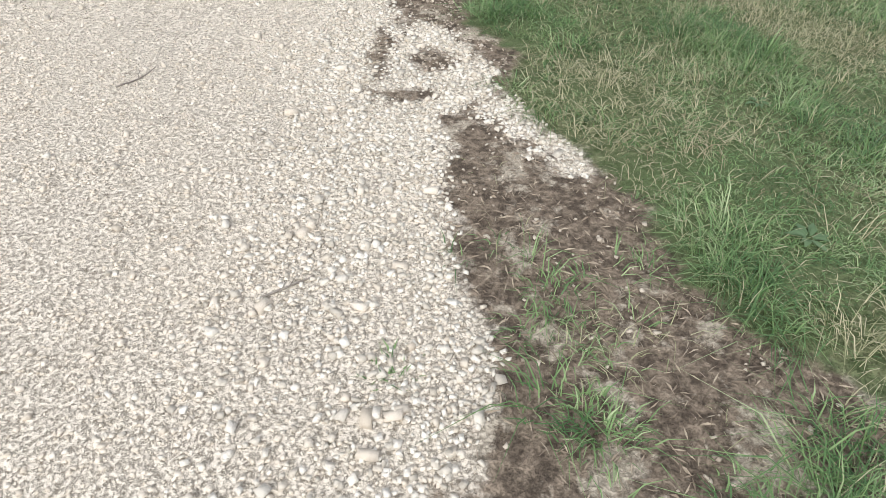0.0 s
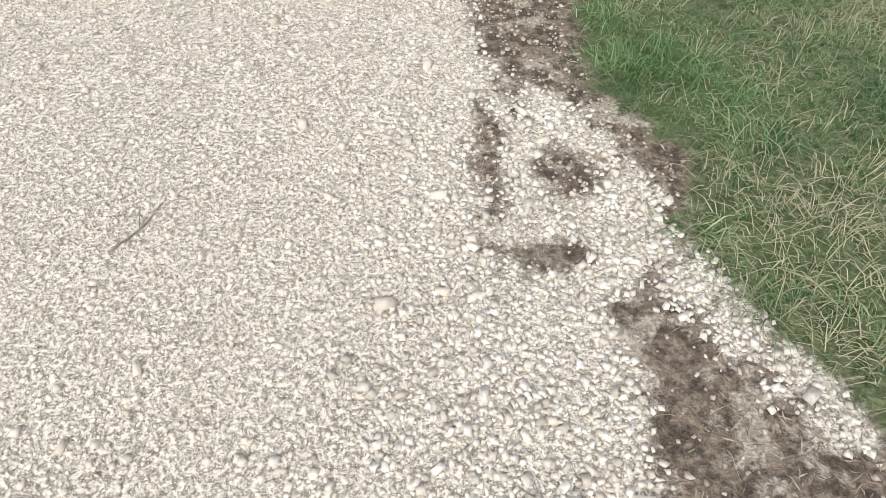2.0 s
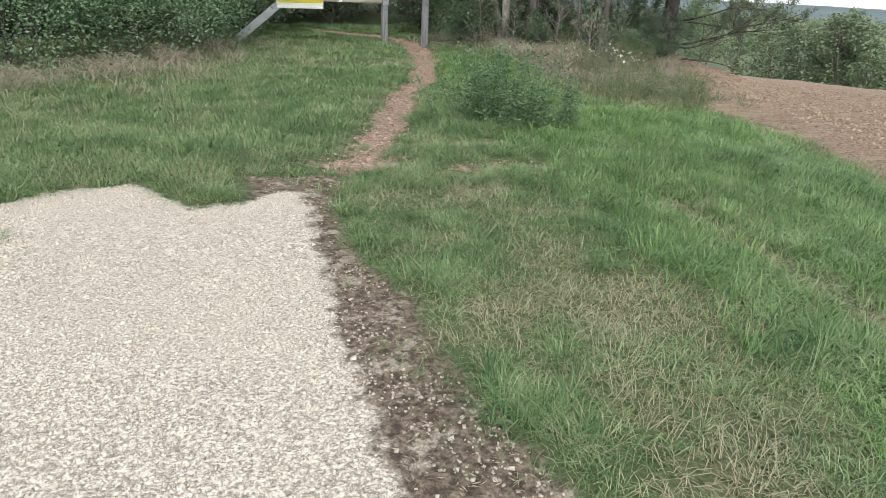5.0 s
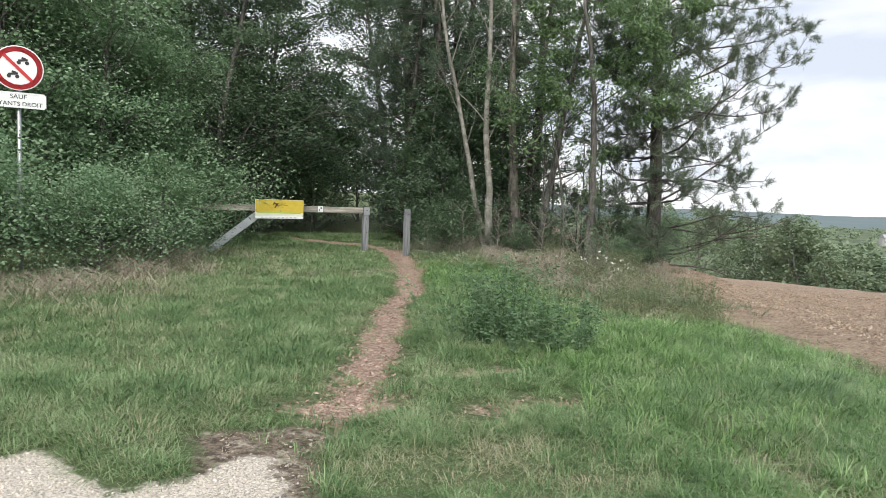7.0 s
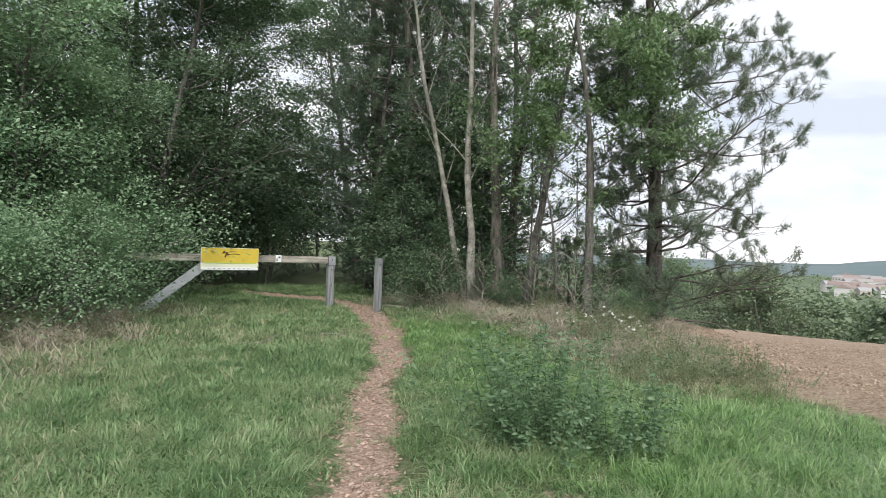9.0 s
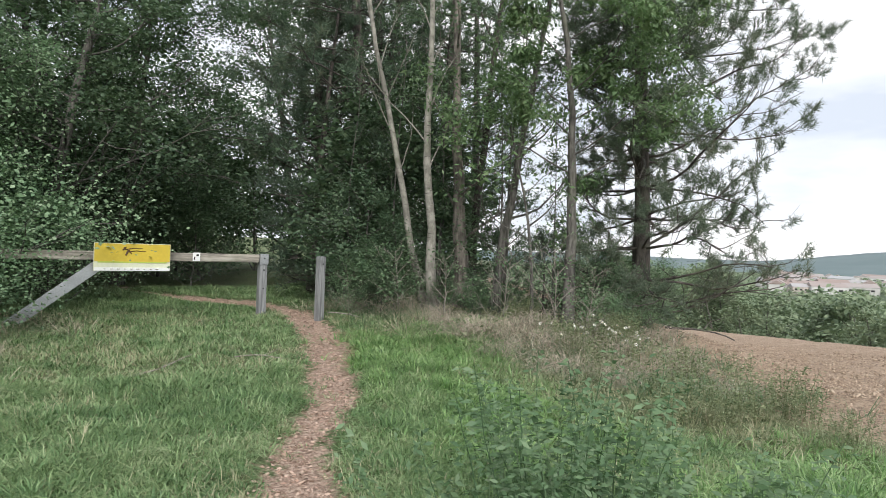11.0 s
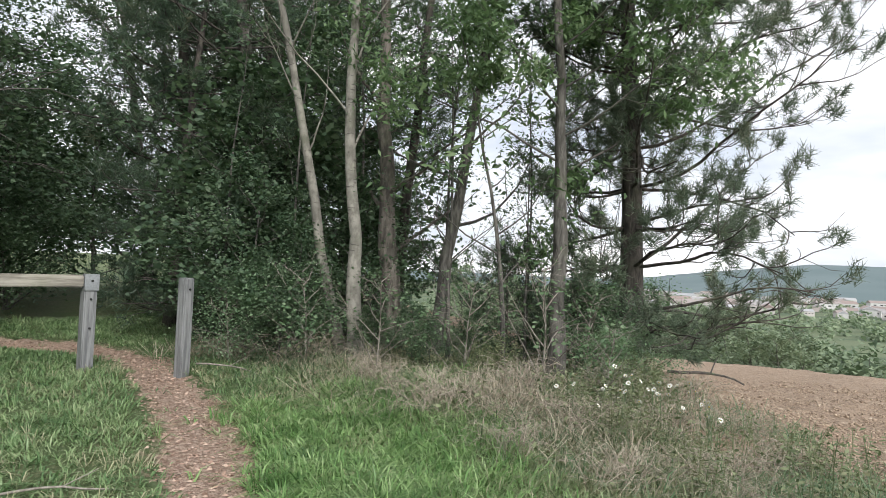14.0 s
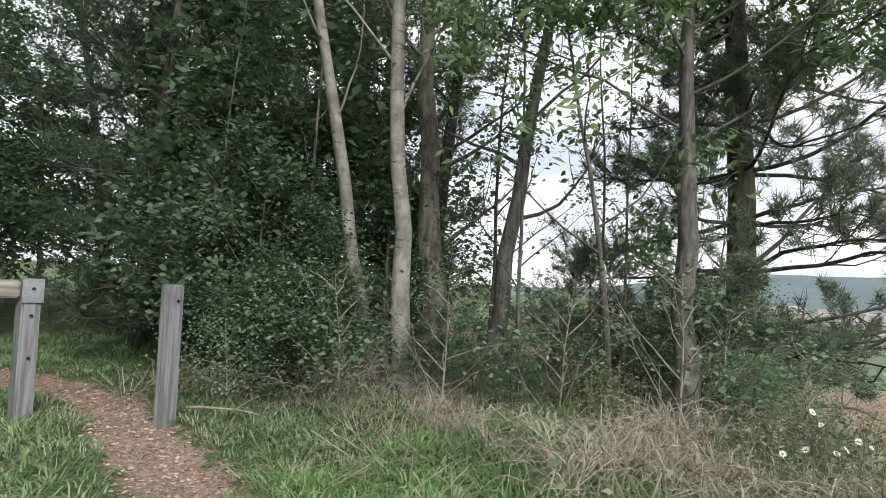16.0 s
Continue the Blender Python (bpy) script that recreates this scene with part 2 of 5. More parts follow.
M_leaf_ash = leafy("ash_leaf", [(0.085, 0.14, 0.075), (0.13, 0.21, 0.10), (0.18, 0.275, 0.13), (0.27, 0.35, 0.19)], 0.45, 0.4, 0.7)
M_leaf_weed = leafy("weed_leaf", [(0.07, 0.13, 0.065), (0.11, 0.19, 0.095), (0.17, 0.26, 0.14), (0.27, 0.35, 0.22)], 0.5, 0.3, 2.0)
# leaf greens paled and greyed to stand for haze over the valley
M_leaf_far = leafy("distant_leaf_hazed", [(0.12, 0.17, 0.115), (0.185, 0.245, 0.155), (0.26, 0.325, 0.20), (0.36, 0.41, 0.28)], 0.6, 0.25, 0.06)
M_needle = leafy("pine_needle", [(0.045, 0.075, 0.055), (0.075, 0.115, 0.08), (0.11, 0.16, 0.105), (0.18, 0.18, 0.12)], 0.42, 0.25, 0.8)
M_needle_grey = leafy("pine_needle_greyish", [(0.07, 0.095, 0.07), (0.11, 0.15, 0.105), (0.16, 0.205, 0.145), (0.21, 0.20, 0.15)], 0.42, 0.25, 0.8)
M_bark = barky("grey_bark", (0.06, 0.056, 0.05), (0.175, 0.165, 0.148))
M_bark_furrow = barky("furrowed_bark", (0.085, 0.075, 0.065), (0.25, 0.22, 0.19), 6, (1, 1, 0.3), 1.0)
M_bark_pale = barky("pale_bark", (0.16, 0.15, 0.13), (0.33, 0.315, 0.275), 5, (1, 1, 0.6), 0.3, (0.10, 0.09, 0.08))
M_bark_pine = barky("pine_bark", (0.035, 0.031, 0.028), (0.12, 0.105, 0.092), 7, (1, 1, 0.3), 1.0)
M_twig = barky("dead_twig", (0.16, 0.14, 0.12), (0.34, 0.31, 0.27), 12, (1, 1, 0.5), 0.2)
M_stalk = barky("dry_stalk", (0.26, 0.215, 0.165), (0.56, 0.49, 0.41), 12, (1, 1, 0.5), 0.2)
M_wood = barky("weathered_timber", (0.14, 0.145, 0.15), (0.28, 0.285, 0.29), 14, (1, 1, 0.07), 0.5)
M_wood_bar = barky("weathered_beam", (0.22, 0.20, 0.17), (0.43, 0.40, 0.345), 14, (0.07, 1, 1), 0.5)
M_zinc = plain("galvanised_metal", (0.50, 0.52, 0.54), 0.45, 0.8)
M_steel = plain("dark_bolt", (0.06, 0.06, 0.06), 0.5, 0.7)
M_yellow = plain("yellow_panel", (0.62, 0.46, 0.05), 0.4, 0, 30, 0.12, 0.05)
M_cream = plain("cream_panel", (0.68, 0.70, 0.52), 0.4, 0, 30, 0.1, 0.05)
M_lime = plain("lime_print", (0.45, 0.55, 0.10), 0.4, 0, 30, 0.1, 0.05)
M_brown = plain("brown_print", (0.12, 0.06, 0.02), 0.4, 0, 30, 0.2, 0.05)
M_white = plain("white_enamel", (0.78, 0.79, 0.78), 0.35, 0, 25, 0.08, 0.03)
M_red = plain("red_enamel", (0.52, 0.025, 0.03), 0.35, 0, 25, 0.12, 0.03)
M_black = plain("black_print", (0.02, 0.02, 0.022), 0.45, 0, 25, 0.2, 0.03)
M_petal = plain("white_petal", (0.80, 0.80, 0.76), 0.6, 0, 80, 0.1, 0.05)
M_plaster = stony("pale_render", [(0.46, 0.45, 0.44), (0.66, 0.66, 0.66), (0.48, 0.42, 0.39)])
M_tile = stony("roof_tile", [(0.28, 0.21, 0.19), (0.33, 0.30, 0.29), (0.40, 0.41, 0.43)])
# distance haze is put into the hill's bluish base colours
M_hill = leafy("wooded_hill_hazed", [(0.10, 0.145, 0.15), (0.13, 0.175, 0.18), (0.16, 0.205, 0.21)], 0.9, 0.0, 0.004)

# ---------------------------------------------------------------- mesh tools


def solid(name, verts, faces, material, parent=None, smooth=False):
    """One mesh object from arrays; all faces have the same number of corners."""
    verts, faces = np.asarray(verts, np.float32), np.asarray(faces, np.int32)
    me = bpy.data.meshes.new(name)
    k = faces.shape[1]
    me.vertices.add(len(verts)); me.vertices.foreach_set("co", verts.ravel())
    me.loops.add(faces.size); me.loops.foreach_set("vertex_index", faces.ravel())
    me.polygons.add(len(faces))
    me.polygons.foreach_set("loop_start", np.arange(0, faces.size, k, dtype=np.int32))
    me.polygons.foreach_set("loop_total", np.full(len(faces), k, np.int32))
    if smooth:
        me.polygons.foreach_set("use_smooth", np.ones(len(faces), bool))
    me.update(calc_edges=True)
    me.materials.append(material)
    ob = new(name, me)
    ob.parent = parent
    return ob


def part(name, bm, material, parent=None, label="", smooth=False):
    me = bpy.data.meshes.new(name)
    bmesh.ops.recalc_face_normals(bm, faces=bm.faces)
    for f in bm.faces:
        f.smooth = smooth
    bm.to_mesh(me); bm.free()
    me.materials.append(material)
    ob = new(name, me)
    ob.parent = parent
    return tagged(ob, label)


def box(size, at=(0, 0, 0), bevel=0.008, turn=(0, 0, 0)):
    bm = bmesh.new()
    bmesh.ops.create_cube(bm, size=1, matrix=pose(*at, *turn) @ Matrix.Diagonal((*size, 1)))
    if bevel:
        bmesh.ops.bevel(bm, geom=bm.edges[:], offset=bevel, segments=2, affect="EDGES")
    return bm


def disc(radius, depth, at, sides=32, turn=(90, 0, 0), bevel=0.0):
    bm = bmesh.new()
    bmesh.ops.create_cone(bm, cap_ends=True, segments=sides, radius1=radius, radius2=radius, depth=depth, matrix=pose(*at, *turn))
    if bevel:
        bmesh.ops.bevel(bm, geom=[e for e in bm.edges if len(e.link_faces) == 2 and e.calc_face_angle() > 1], offset=bevel, segments=2, affect="EDGES")
    return bm


class Tubes:
    """Gathers round, tapering limbs into one mesh."""

    def __init__(self):
        self.v, self.f, self.n = [], [], 0

    def add(self, pts, radii, sides=7, flute=0.0, rng=None):
        pts, radii = np.asarray(pts, float), np.asarray(radii, float)
        tang = np.gradient(pts, axis=0)
        tang /= np.linalg.norm(tang, axis=1)[:, None] + 1e-9
        ref = np.where(np.abs(tang[:, 2:3]) > 0.9, np.array([[1.0, 0, 0]]), np.array([[0, 0, 1.0]]))
        if np.ptp(ref, axis=0).any():
            ref[:] = ref[0]
            ref = ref + 0.13
        a = np.cross(tang, ref); a /= np.linalg.norm(a, axis=1)[:, None] + 1e-9
        b = np.cross(tang, a)
        ang = np.linspace(0, 2 * np.pi, sides, endpoint=False)
        rr = radii[:, None] * np.ones(sides)
        if flute and rng is not None:
            rr = rr * (1 + flute * rng.normal(size=rr.shape))
        ring = pts[:, None] + rr[..., None] * (a[:, None] * np.cos(ang)[None, :, None] + b[:, None] * np.sin(ang)[None, :, None])
        n = len(pts)
        i = np.arange(n - 1)[:, None] * sides + np.arange(sides)[None]
        j = np.arange(n - 1)[:, None] * sides + (np.arange(sides)[None] + 1) % sides
        self.v.append(ring.reshape(-1, 3))
        self.f.append(np.stack([i, j, j + sides, i + sides], -1).reshape(-1, 4) + self.n)
        self.n += n * sides

    def make(self, name, material, parent=None):
        return solid(name, np.concatenate(self.v), np.concatenate(self.f), material, parent, True)


def unit(v):
    return v / (np.linalg.norm(v, axis=-1, keepdims=True) + 1e-9)


def leaves(centres, size, rng, droop=0.3, wide=0.32, flat=0.75):
    """Four-cornered, slightly folded leaves at the centres, axes outwards and drooping."""
    n = len(centres)
    ax = rng.normal(size=(n, 3)); ax[:, 2] = ax[:, 2] * (1 - flat) - droop
    ax = unit(ax)
    up = rng.normal(size=(n, 3)) * 0.6 + np.array([-0.12, -0.4, 1.0])
    side = unit(np.cross(ax, up))
    nrm = np.cross(side, ax)
    L = (size * rng.uniform(0.6, 1.35, n))[:, None]
    base = centres - ax * L * 0.5
    v = np.stack([base, base + ax * L * 0.45 + side * L * wide + nrm * L * 0.08, base + ax * L, base + ax * L * 0.45 - side * L * wide + nrm * L * 0.08], 1)
    return v.reshape(-1, 3), np.arange(4 * n).reshape(n, 4)


def blades(roots, height, width, rng, bend=0.5, lean=None):
    """Grass blades that taper and arch over."""
    n = len(roots)
    az = rng.uniform(0, 2 * np.pi, n)
    d = np.stack([np.cos(az), np.sin(az), np.zeros(n)], 1)
    if lean is not None:
        d = unit(d + np.asarray(lean))
    s = np.stack([-d[:, 1], d[:, 0], np.zeros(n)], 1)
    tw = rng.uniform(-0.9, 0.9, n)[:, None]
    s = unit(s * np.cos(tw) + d * np.sin(tw))
    h = np.broadcast_to(height, (n,))[:, None] * rng.uniform(0.55, 1.3, n)[:, None]
    w = np.broadcast_to(width, (n,))[:, None] * rng.uniform(0.7, 1.3, n)[:, None] * 0.5
    k = (bend * rng.uniform(0.2, 1.6, n))[:, None]
    up = np.array([0, 0, 1.0])
    mid = roots + up * h * 0.55 + d * h * k * 0.32
    tip = roots + up * h * np.maximum(0.25, 1 - 0.35 * k) + d * h * k * 0.95
    v = np.stack([roots - s * w, roots + s * w, mid - s * w * 0.8, mid + s * w * 0.8, tip], 1).reshape(-1, 3)
    o = np.arange(n)[:, None] * 5
    f = np.concatenate([o + [0, 1, 3], o + [0, 3, 2], o + [2, 3, 4]], 1).reshape(-1, 3)
    return v, f


def lattice(x, y, seed):
    return np.modf(np.sin(x * 127.1 + y * 311.7 + seed * 74.7) * 43758.5453)[0] % 1.0


def blotch(x, y, scale, seed=0):
    """Smooth noise of the plan, 0 to 1."""
    out, amp, tot = 0, 1.0, 0
    for o in range(3):
        u, v = x * scale * 2 ** o, y * scale * 2 ** o
        i, j = np.floor(u), np.floor(v)
        a, b = u - i, v - j
        a, b = a * a * (3 - 2 * a), b * b * (3 - 2 * b)
        p = (lattice(i, j, seed + o) * (1 - a) + lattice(i + 1, j, seed + o) * a) * (1 - b) + (lattice(i, j + 1, seed + o) * (1 - a) + lattice(i + 1, j + 1, seed + o) * a) * b
        out, tot, amp = out + amp * p, tot + amp, amp * 0.5
    return out / tot


# ---------------------------------------------------------------- the plan
GRAVEL_Y = [-30, 0.9, 1.3, 1.55, 2.0, 2.3, 2.5, 2.65, 2.9, 3.35, 3.6, 3.9, 4.5, 5.35, 6.25, 7.3, 9]
GRAVEL_X = [0.1, 0.09, 0.2, 0.08, 0.05, 0.04, 0.0, 0.22, 0.26, 0.02, -0.27, -0.31, -0.35, -0.42, -0.40, -0.36, -0.3]
END_X = [-30, -5, -2.3, -1.94, -1.5, -1.1, -0.77, -0.48, -0.2, 3]
END_Y = [4.0, 7.4, 8.26, 8.5, 8.57, 7.95, 8.0, 8.24, 8.1, 8.1]
GRASS_Y = [-30, 0.4, 1.2, 1.39, 1.63, 2.06, 2.34, 2.6, 2.8, 3.1, 3.3, 3.45, 3.87, 4.4, 5.16, 5.9, 6.3, 6.9, 7.46, 8.1, 8.5, 8.7]
GRASS_X = [1.5, 1.4, 1.15, 0.9, 0.75, 0.68, 0.45, 0.32, 0.28, 0.38, 0.25, 0.11, 0.12, 0.19, 0.1, -0.03, 0.0, -0.16, -0.19, -0.1, 0.08, -0.4]
PATH_Y = [8.3, 8.8, 9.4, 10.3, 11.4, 12.3, 13.2, 15.1, 16.8, 18.4, 19.3, 20.3, 21.2, 22.2, 23.5]
PATH_X = [0.05, 0.24, 0.45, 0.8, 1.25, 1.5, 2.05, 2.7, 3.15, 3.36, 3.5, 3.2, 2.6, 1.9, 1.0]
PATH_W = [0.1, 0.2, 0.22, 0.2, 0.24, 0.17, 0.2, 0.28, 0.27, 0.26, 0.25, 0.34, 0.6, 0.3, 0.05]


def ramped(v, lo, hi):
    t = np.clip((v - lo) / (hi - lo), 0, 1)
    return t * t * (3 - 2 * t)


def across(x, y):
    """Metres past the field's edge, which runs beside the track and the trees."""
    return (x - 6.3) * 0.94 - (y - 10.0) * 0.36 - np.interp(y, [9, 11, 13.4, 15, 16, 19], [0.2, -0.3, -1.0, -0.6, -0.25, 0.0])


def gravel_in(x, y):
    d = np.minimum(np.interp(y, GRAVEL_Y, GRAVEL_X) - x, np.interp(x, END_X, END_Y) - y)
    for cx, cy, r in ((0.24, 2.58, 0.1), (0.33, 2.44, 0.08), (0.43, 2.3, 0.08), (0.52, 2.17, 0.06)):
        d = np.maximum(d, r - np.hypot(x - cx, y - cy))
    for cx, cy, a, b in ((-0.28, 3.1, 0.06, 0.34), (-0.04, 3.02, 0.12, 0.13), (-0.14, 2.68, 0.14, 0.07), (-0.2, 3.5, 0.05, 0.2)):
        d = np.minimum(d, a * (np.hypot((x - cx) / a, (y - cy) / b) - 1))
    return d


def dirt_in(x, y):
    d = np.minimum(np.interp(y, GRASS_Y, GRASS_X) - x, 8.6 - y)
    return np.minimum(d, np.where(y > np.interp(x, END_X, END_Y) - 0.4, x + 0.75, 5.0))


def path_in(x, y):
    d = np.interp(y, PATH_Y, PATH_W) - np.abs(x - np.interp(y, PATH_Y, PATH_X))
    d = np.minimum(d, np.minimum(y - 8.4, 24.5 - y))
    for cx, cy, a, b in ((1.4, 8.5, 0.30, 0.09), (1.36, 9.35, 0.2, 0.06), (0.2, 8.85, 0.3, 0.2)):
        d = np.maximum(d, b * (1 - np.hypot((x - cx) / a, (y - cy) / b)))
    return d


def height(x, y):
    """The ground's height over the plan."""
    x, y = np.asarray(x, float), np.asarray(y, float)
    base = 0.13 + 0.008 * np.clip(y - 3, 0, 30)
    s = across(x, y)
    grassy = ramped(-np.maximum(gravel_in(x, y), dirt_in(x, y)), 0.0, 0.4)
    z = base + grassy * (0.03 + 0.06 * (blotch(x, y, 1.1, 3) - 0.5))
    z = z + 0.15 * ramped(x, 3.9, 5.2) * ramped(y, 13.5, 15.5)
    z = z - 0.035 * ramped(path_in(x, y), -0.12, 0.1)
    lon = (y - 10) * 0.94 + (x - 6.3) * 0.36
    fall = 0.022 * np.maximum(s + 0.4, 0) + 0.03 * np.maximum(s - 12.8, 0) ** 1.6 + 0.05 * np.maximum(s - 16, 0) ** 1.6
    side = np.where(s > -2.5, -0.10 * ramped(s, -2.5, 0.0) - fall - 0.09 * np.clip(lon, 0, 45) * ramped(s, 0.0, 4.0), 0.0)
    z = z + side
    z = z + np.where(s > 0.2, 0.10 * (blotch(x, y, 2.2, 8) - 0.5) + 0.06 * (blotch(x, y, 6.0, 9) - 0.5), 0.0) * ramped(s, 0.2, 1.2) * ramped(17 - s, 0, 2)
    return np.maximum(z, -34 + 2 * blotch(x, y, 0.004, 5))


def spread(lo, hi, step, far, grow=1.16):
    mid = list(np.arange(lo, hi, step))
    d, a, b = step, mid[0], mid[-1]
    left, right = [], []
    while a > -far:
        d *= grow; a -= d; left.append(a)
    d = step
    while b < far:
        d *= grow; b += d; right.append(b)
    return np.array(left[::-1] + mid + right)


gx, gy = spread(-3.2, 9.5, 0.055, 3800), spread(0.2, 20.5, 0.065, 3800)
GX, GY = np.meshgrid(gx, gy)
GZ = height(GX, GY)
nx, ny = len(gx), len(gy)
gi = (np.arange(ny - 1)[:, None] * nx + np.arange(nx - 1)[None]).ravel()
ground = solid("ground", np.stack([GX.ravel(), GY.ravel(), GZ.ravel()], 1), np.stack([gi, gi + 1, gi + nx + 1, gi + nx], 1), M_ground, None, True)
tagged(ground, "grassy ground with pale gravel track, trodden path and ploughed field", "ground", kind="structure")
fx, fy = GX.ravel(), GY.ravel()
fs = across(fx, fy)
for attr, values in (("gravel", gravel_in(fx, fy)), ("dirt", dirt_in(fx, fy)), ("path", path_in(fx, fy)),
                     ("field", np.minimum(np.minimum(fs + 0.6, 26 - fs), np.minimum(60 - fy, fy + 40))),
                     ("valley", ramped(fs, 20, 30)), ("beyond", ramped(fs, 26, 40))):
    at = ground.data.attributes.new(attr, "FLOAT", "POINT")
    at.data.foreach_set("value", np.clip(values, -5, 5).astype(np.float32))

RNG = np.random.default_rng(7)


def scatter(n, x0, x1, y0, y1, keep):
    """Points of the plan, kept by a chance from 0 to 1."""
    x, y = RNG.uniform(x0, x1, n), RNG.uniform(y0, y1, n)
    k = RNG.uniform(size=n) < keep(x, y)
    x, y = x[k], y[k]
    return np.stack([x, y, height(x, y)], 1)


# ---------------------------------------------------------------- grass
def grass_room(x, y):
    """Where grass can grow: off the gravel, thin on dirt and path, none on the field."""
    wob = 0.25 * (blotch(x, y, 5, 1) - 0.5)
    g = ramped(-gravel_in(x, y) + wob, 0.0, 0.1)
    d = 0.03 + 0.97 * ramped(-dirt_in(x, y) + wob, -0.02, 0.12)
    low = ramped(1.9 - y, 0, 0.6) * ramped(x, 0.3, 0.6)
    d = np.maximum(d, low * ramped(blotch(x, y, 3, 5), 0.44, 0.56))
    ragged = 1.8 + 1.6 * ramped(11.0 - y, 0, 1.5)
    p = 0.01 + 0.99 * ramped(-path_in(x, y) + ragged * wob, -0.02, 0.14)
    f = ramped(-across(x, y) + 3 * wob, 0.1, 1.1)
    return g * d * p * f


def worn(x, y):
    """The pale wheel tracks in the grass."""
    a = np.exp(-((x - 0.8 - 0.03 * (y - 5)) / 0.3) ** 2) * ramped(y, 4.0, 5.0) * ramped(9.0 - y, 0, 1.2)
    b = np.exp(-((x - 2.18 - 0.09 * (y - 6)) / 0.22) ** 2) * ramped(y, 2.5, 4.0) * ramped(8.2 - y, 0, 1.0)
    return np.clip(a * 0.8 + b, 0, 1)


def lushness(x, y):
    a = ramped(x, 1.0 + 0.14 * (y - 5), 1.7 + 0.13 * (y - 5)) * ramped(across(x, y), -0.5, -1.4)
    far = 1 - ramped(y, 10.0, 11.5) * ramped(across(x, y), -2.9, -2.2)
    return a * far * ramped(y, 3.8, 6.0) * (1 - worn(x, y))


def grass_field(name, label, n, area, chance, tall, wide, material, bend, category="grass", per=10, gather=0.024):
    """Grass in tufts, whose blades arch away from the middle."""
    c = scatter(n, *area, chance)
    m = len(c)
    h = np.repeat(tall(c[:, 0], c[:, 1]) * RNG.uniform(0.6, 1.45, m), per)
    off = RNG.normal(size=(m * per, 2)) * gather
    p = np.repeat(c, per, 0)
    p[:, :2] += off
    drift = np.repeat(RNG.normal(size=(m, 2)) * 0.5, per, 0)
    lean = np.concatenate([off / gather * 0.9 + drift, np.zeros((m * per, 1))], 1)
    dist = np.clip(p[:, 1] / 10, 0.75, 1.7)
    v, f = blades(p - np.array([0, 0, 0.01]), h, wide * dist, RNG, bend, lean)
    return tagged(solid(name, v, f, material), label, category, kind="stuff")


clump = lambda x, y: 0.5 + 0.5 * ramped(blotch(x, y, 2.6, 11), 0.3, 0.6)
thin = lambda x, y: ramped(blotch(x, y, 1.5, 61), 0.47, 0.64)
grass_field("lawn_grass", "short dark green grass beside the gravel track", 30000, (-0.4, 4.6, 0.2, 8.6),
            lambda x, y: grass_room(x, y) * (0.35 + 0.65 * clump(x, y)) * (1 - 0.8 * worn(x, y)) * (1 - 0.72 * thin(x, y)),
            lambda x, y: (0.028 + 0.085 * ramped(blotch(x, y, 3.4, 4), 0.4, 0.75)) * (1 - 0.5 * worn(x, y)) * (1 - 0.45 * thin(x, y)) + 0.045 * lushness(x, y) + 0.02 * np.exp(-(dirt_in(x, y) / 0.2) ** 2), 0.0052, M_grass, 1.6, per=12, gather=0.026)
grass_field("matted_straw", "pale dry grass matted in thin patches of the lawn", 16000, (0.0, 4.6, 0.2, 8.6),
            lambda x, y: grass_room(x, y) * np.clip(0.18 + 0.8 * thin(x, y) + 0.5 * worn(x, y), 0, 1),
            lambda x, y: 0.03 + 0.03 * blotch(x, y, 2.6, 5), 0.0046, M_straw, 2.2, per=7, gather=0.035)
meadow_room = lambda x, y: grass_room(x, y) * (0.4 + 0.6 * clump(x, y)) * (1 - 0.7 * ramped(y, 10.5, 11.5) * ramped(across(x, y), -3.6, -2.7))
meadow_tall = lambda x, y: (0.05 + 0.10 * blotch(x, y, 1.8, 4) ** 1.5) * (1 - 0.4 * ramped(path_in(x, y), -0.4, 0))
grass_field("meadow_grass", "green grass on both sides of the trodden path", 34000, (-4.2, 4.2, 8.0, 14.5), meadow_room, meadow_tall, 0.0058, M_meadow, 1.7, gather=0.03)
grass_field("far_meadow_grass", "green grass round the timber barrier", 17000, (-4.5, 5.0, 14.5, 24.0), meadow_room, meadow_tall, 0.0062, M_meadow, 1.5, per=8, gather=0.035)
grass_field("lush_grass", "tall bright green grass along the verge", 30000, (1.0, 6.5, 3.0, 16.5),
            lambda x, y: grass_room(x, y) * lushness(x, y) * clump(x, y),
            lambda x, y: 0.07 + 0.13 * blotch(x, y, 2.2, 6) ** 1.5, 0.0064, M_lush, 1.6)
grass_field("straw_grass", "dry straw among the green grass", 21000, (-4.5, 6.5, 0.2, 19.5),
            lambda x, y: grass_room(x, y) * np.clip(0.20 + 0.04 * (y < 8) + 0.9 * worn(x, y) + 0.55 * ramped(blotch(x, y, 0.9, 21), 0.52, 0.68) + 0.65 * ramped(-x, -0.2, 1.2) * ramped(y, 8.6, 10.5) * (0.4 + 0.6 * blotch(x, y, 1.4, 23)), 0, 1),
            lambda x, y: 0.06 + 0.07 * blotch(x, y, 2.0, 14) + 0.04 * ramped(-x, 0.0, 2.0) * ramped(y, 9, 12), 0.0036, M_straw, 1.4)
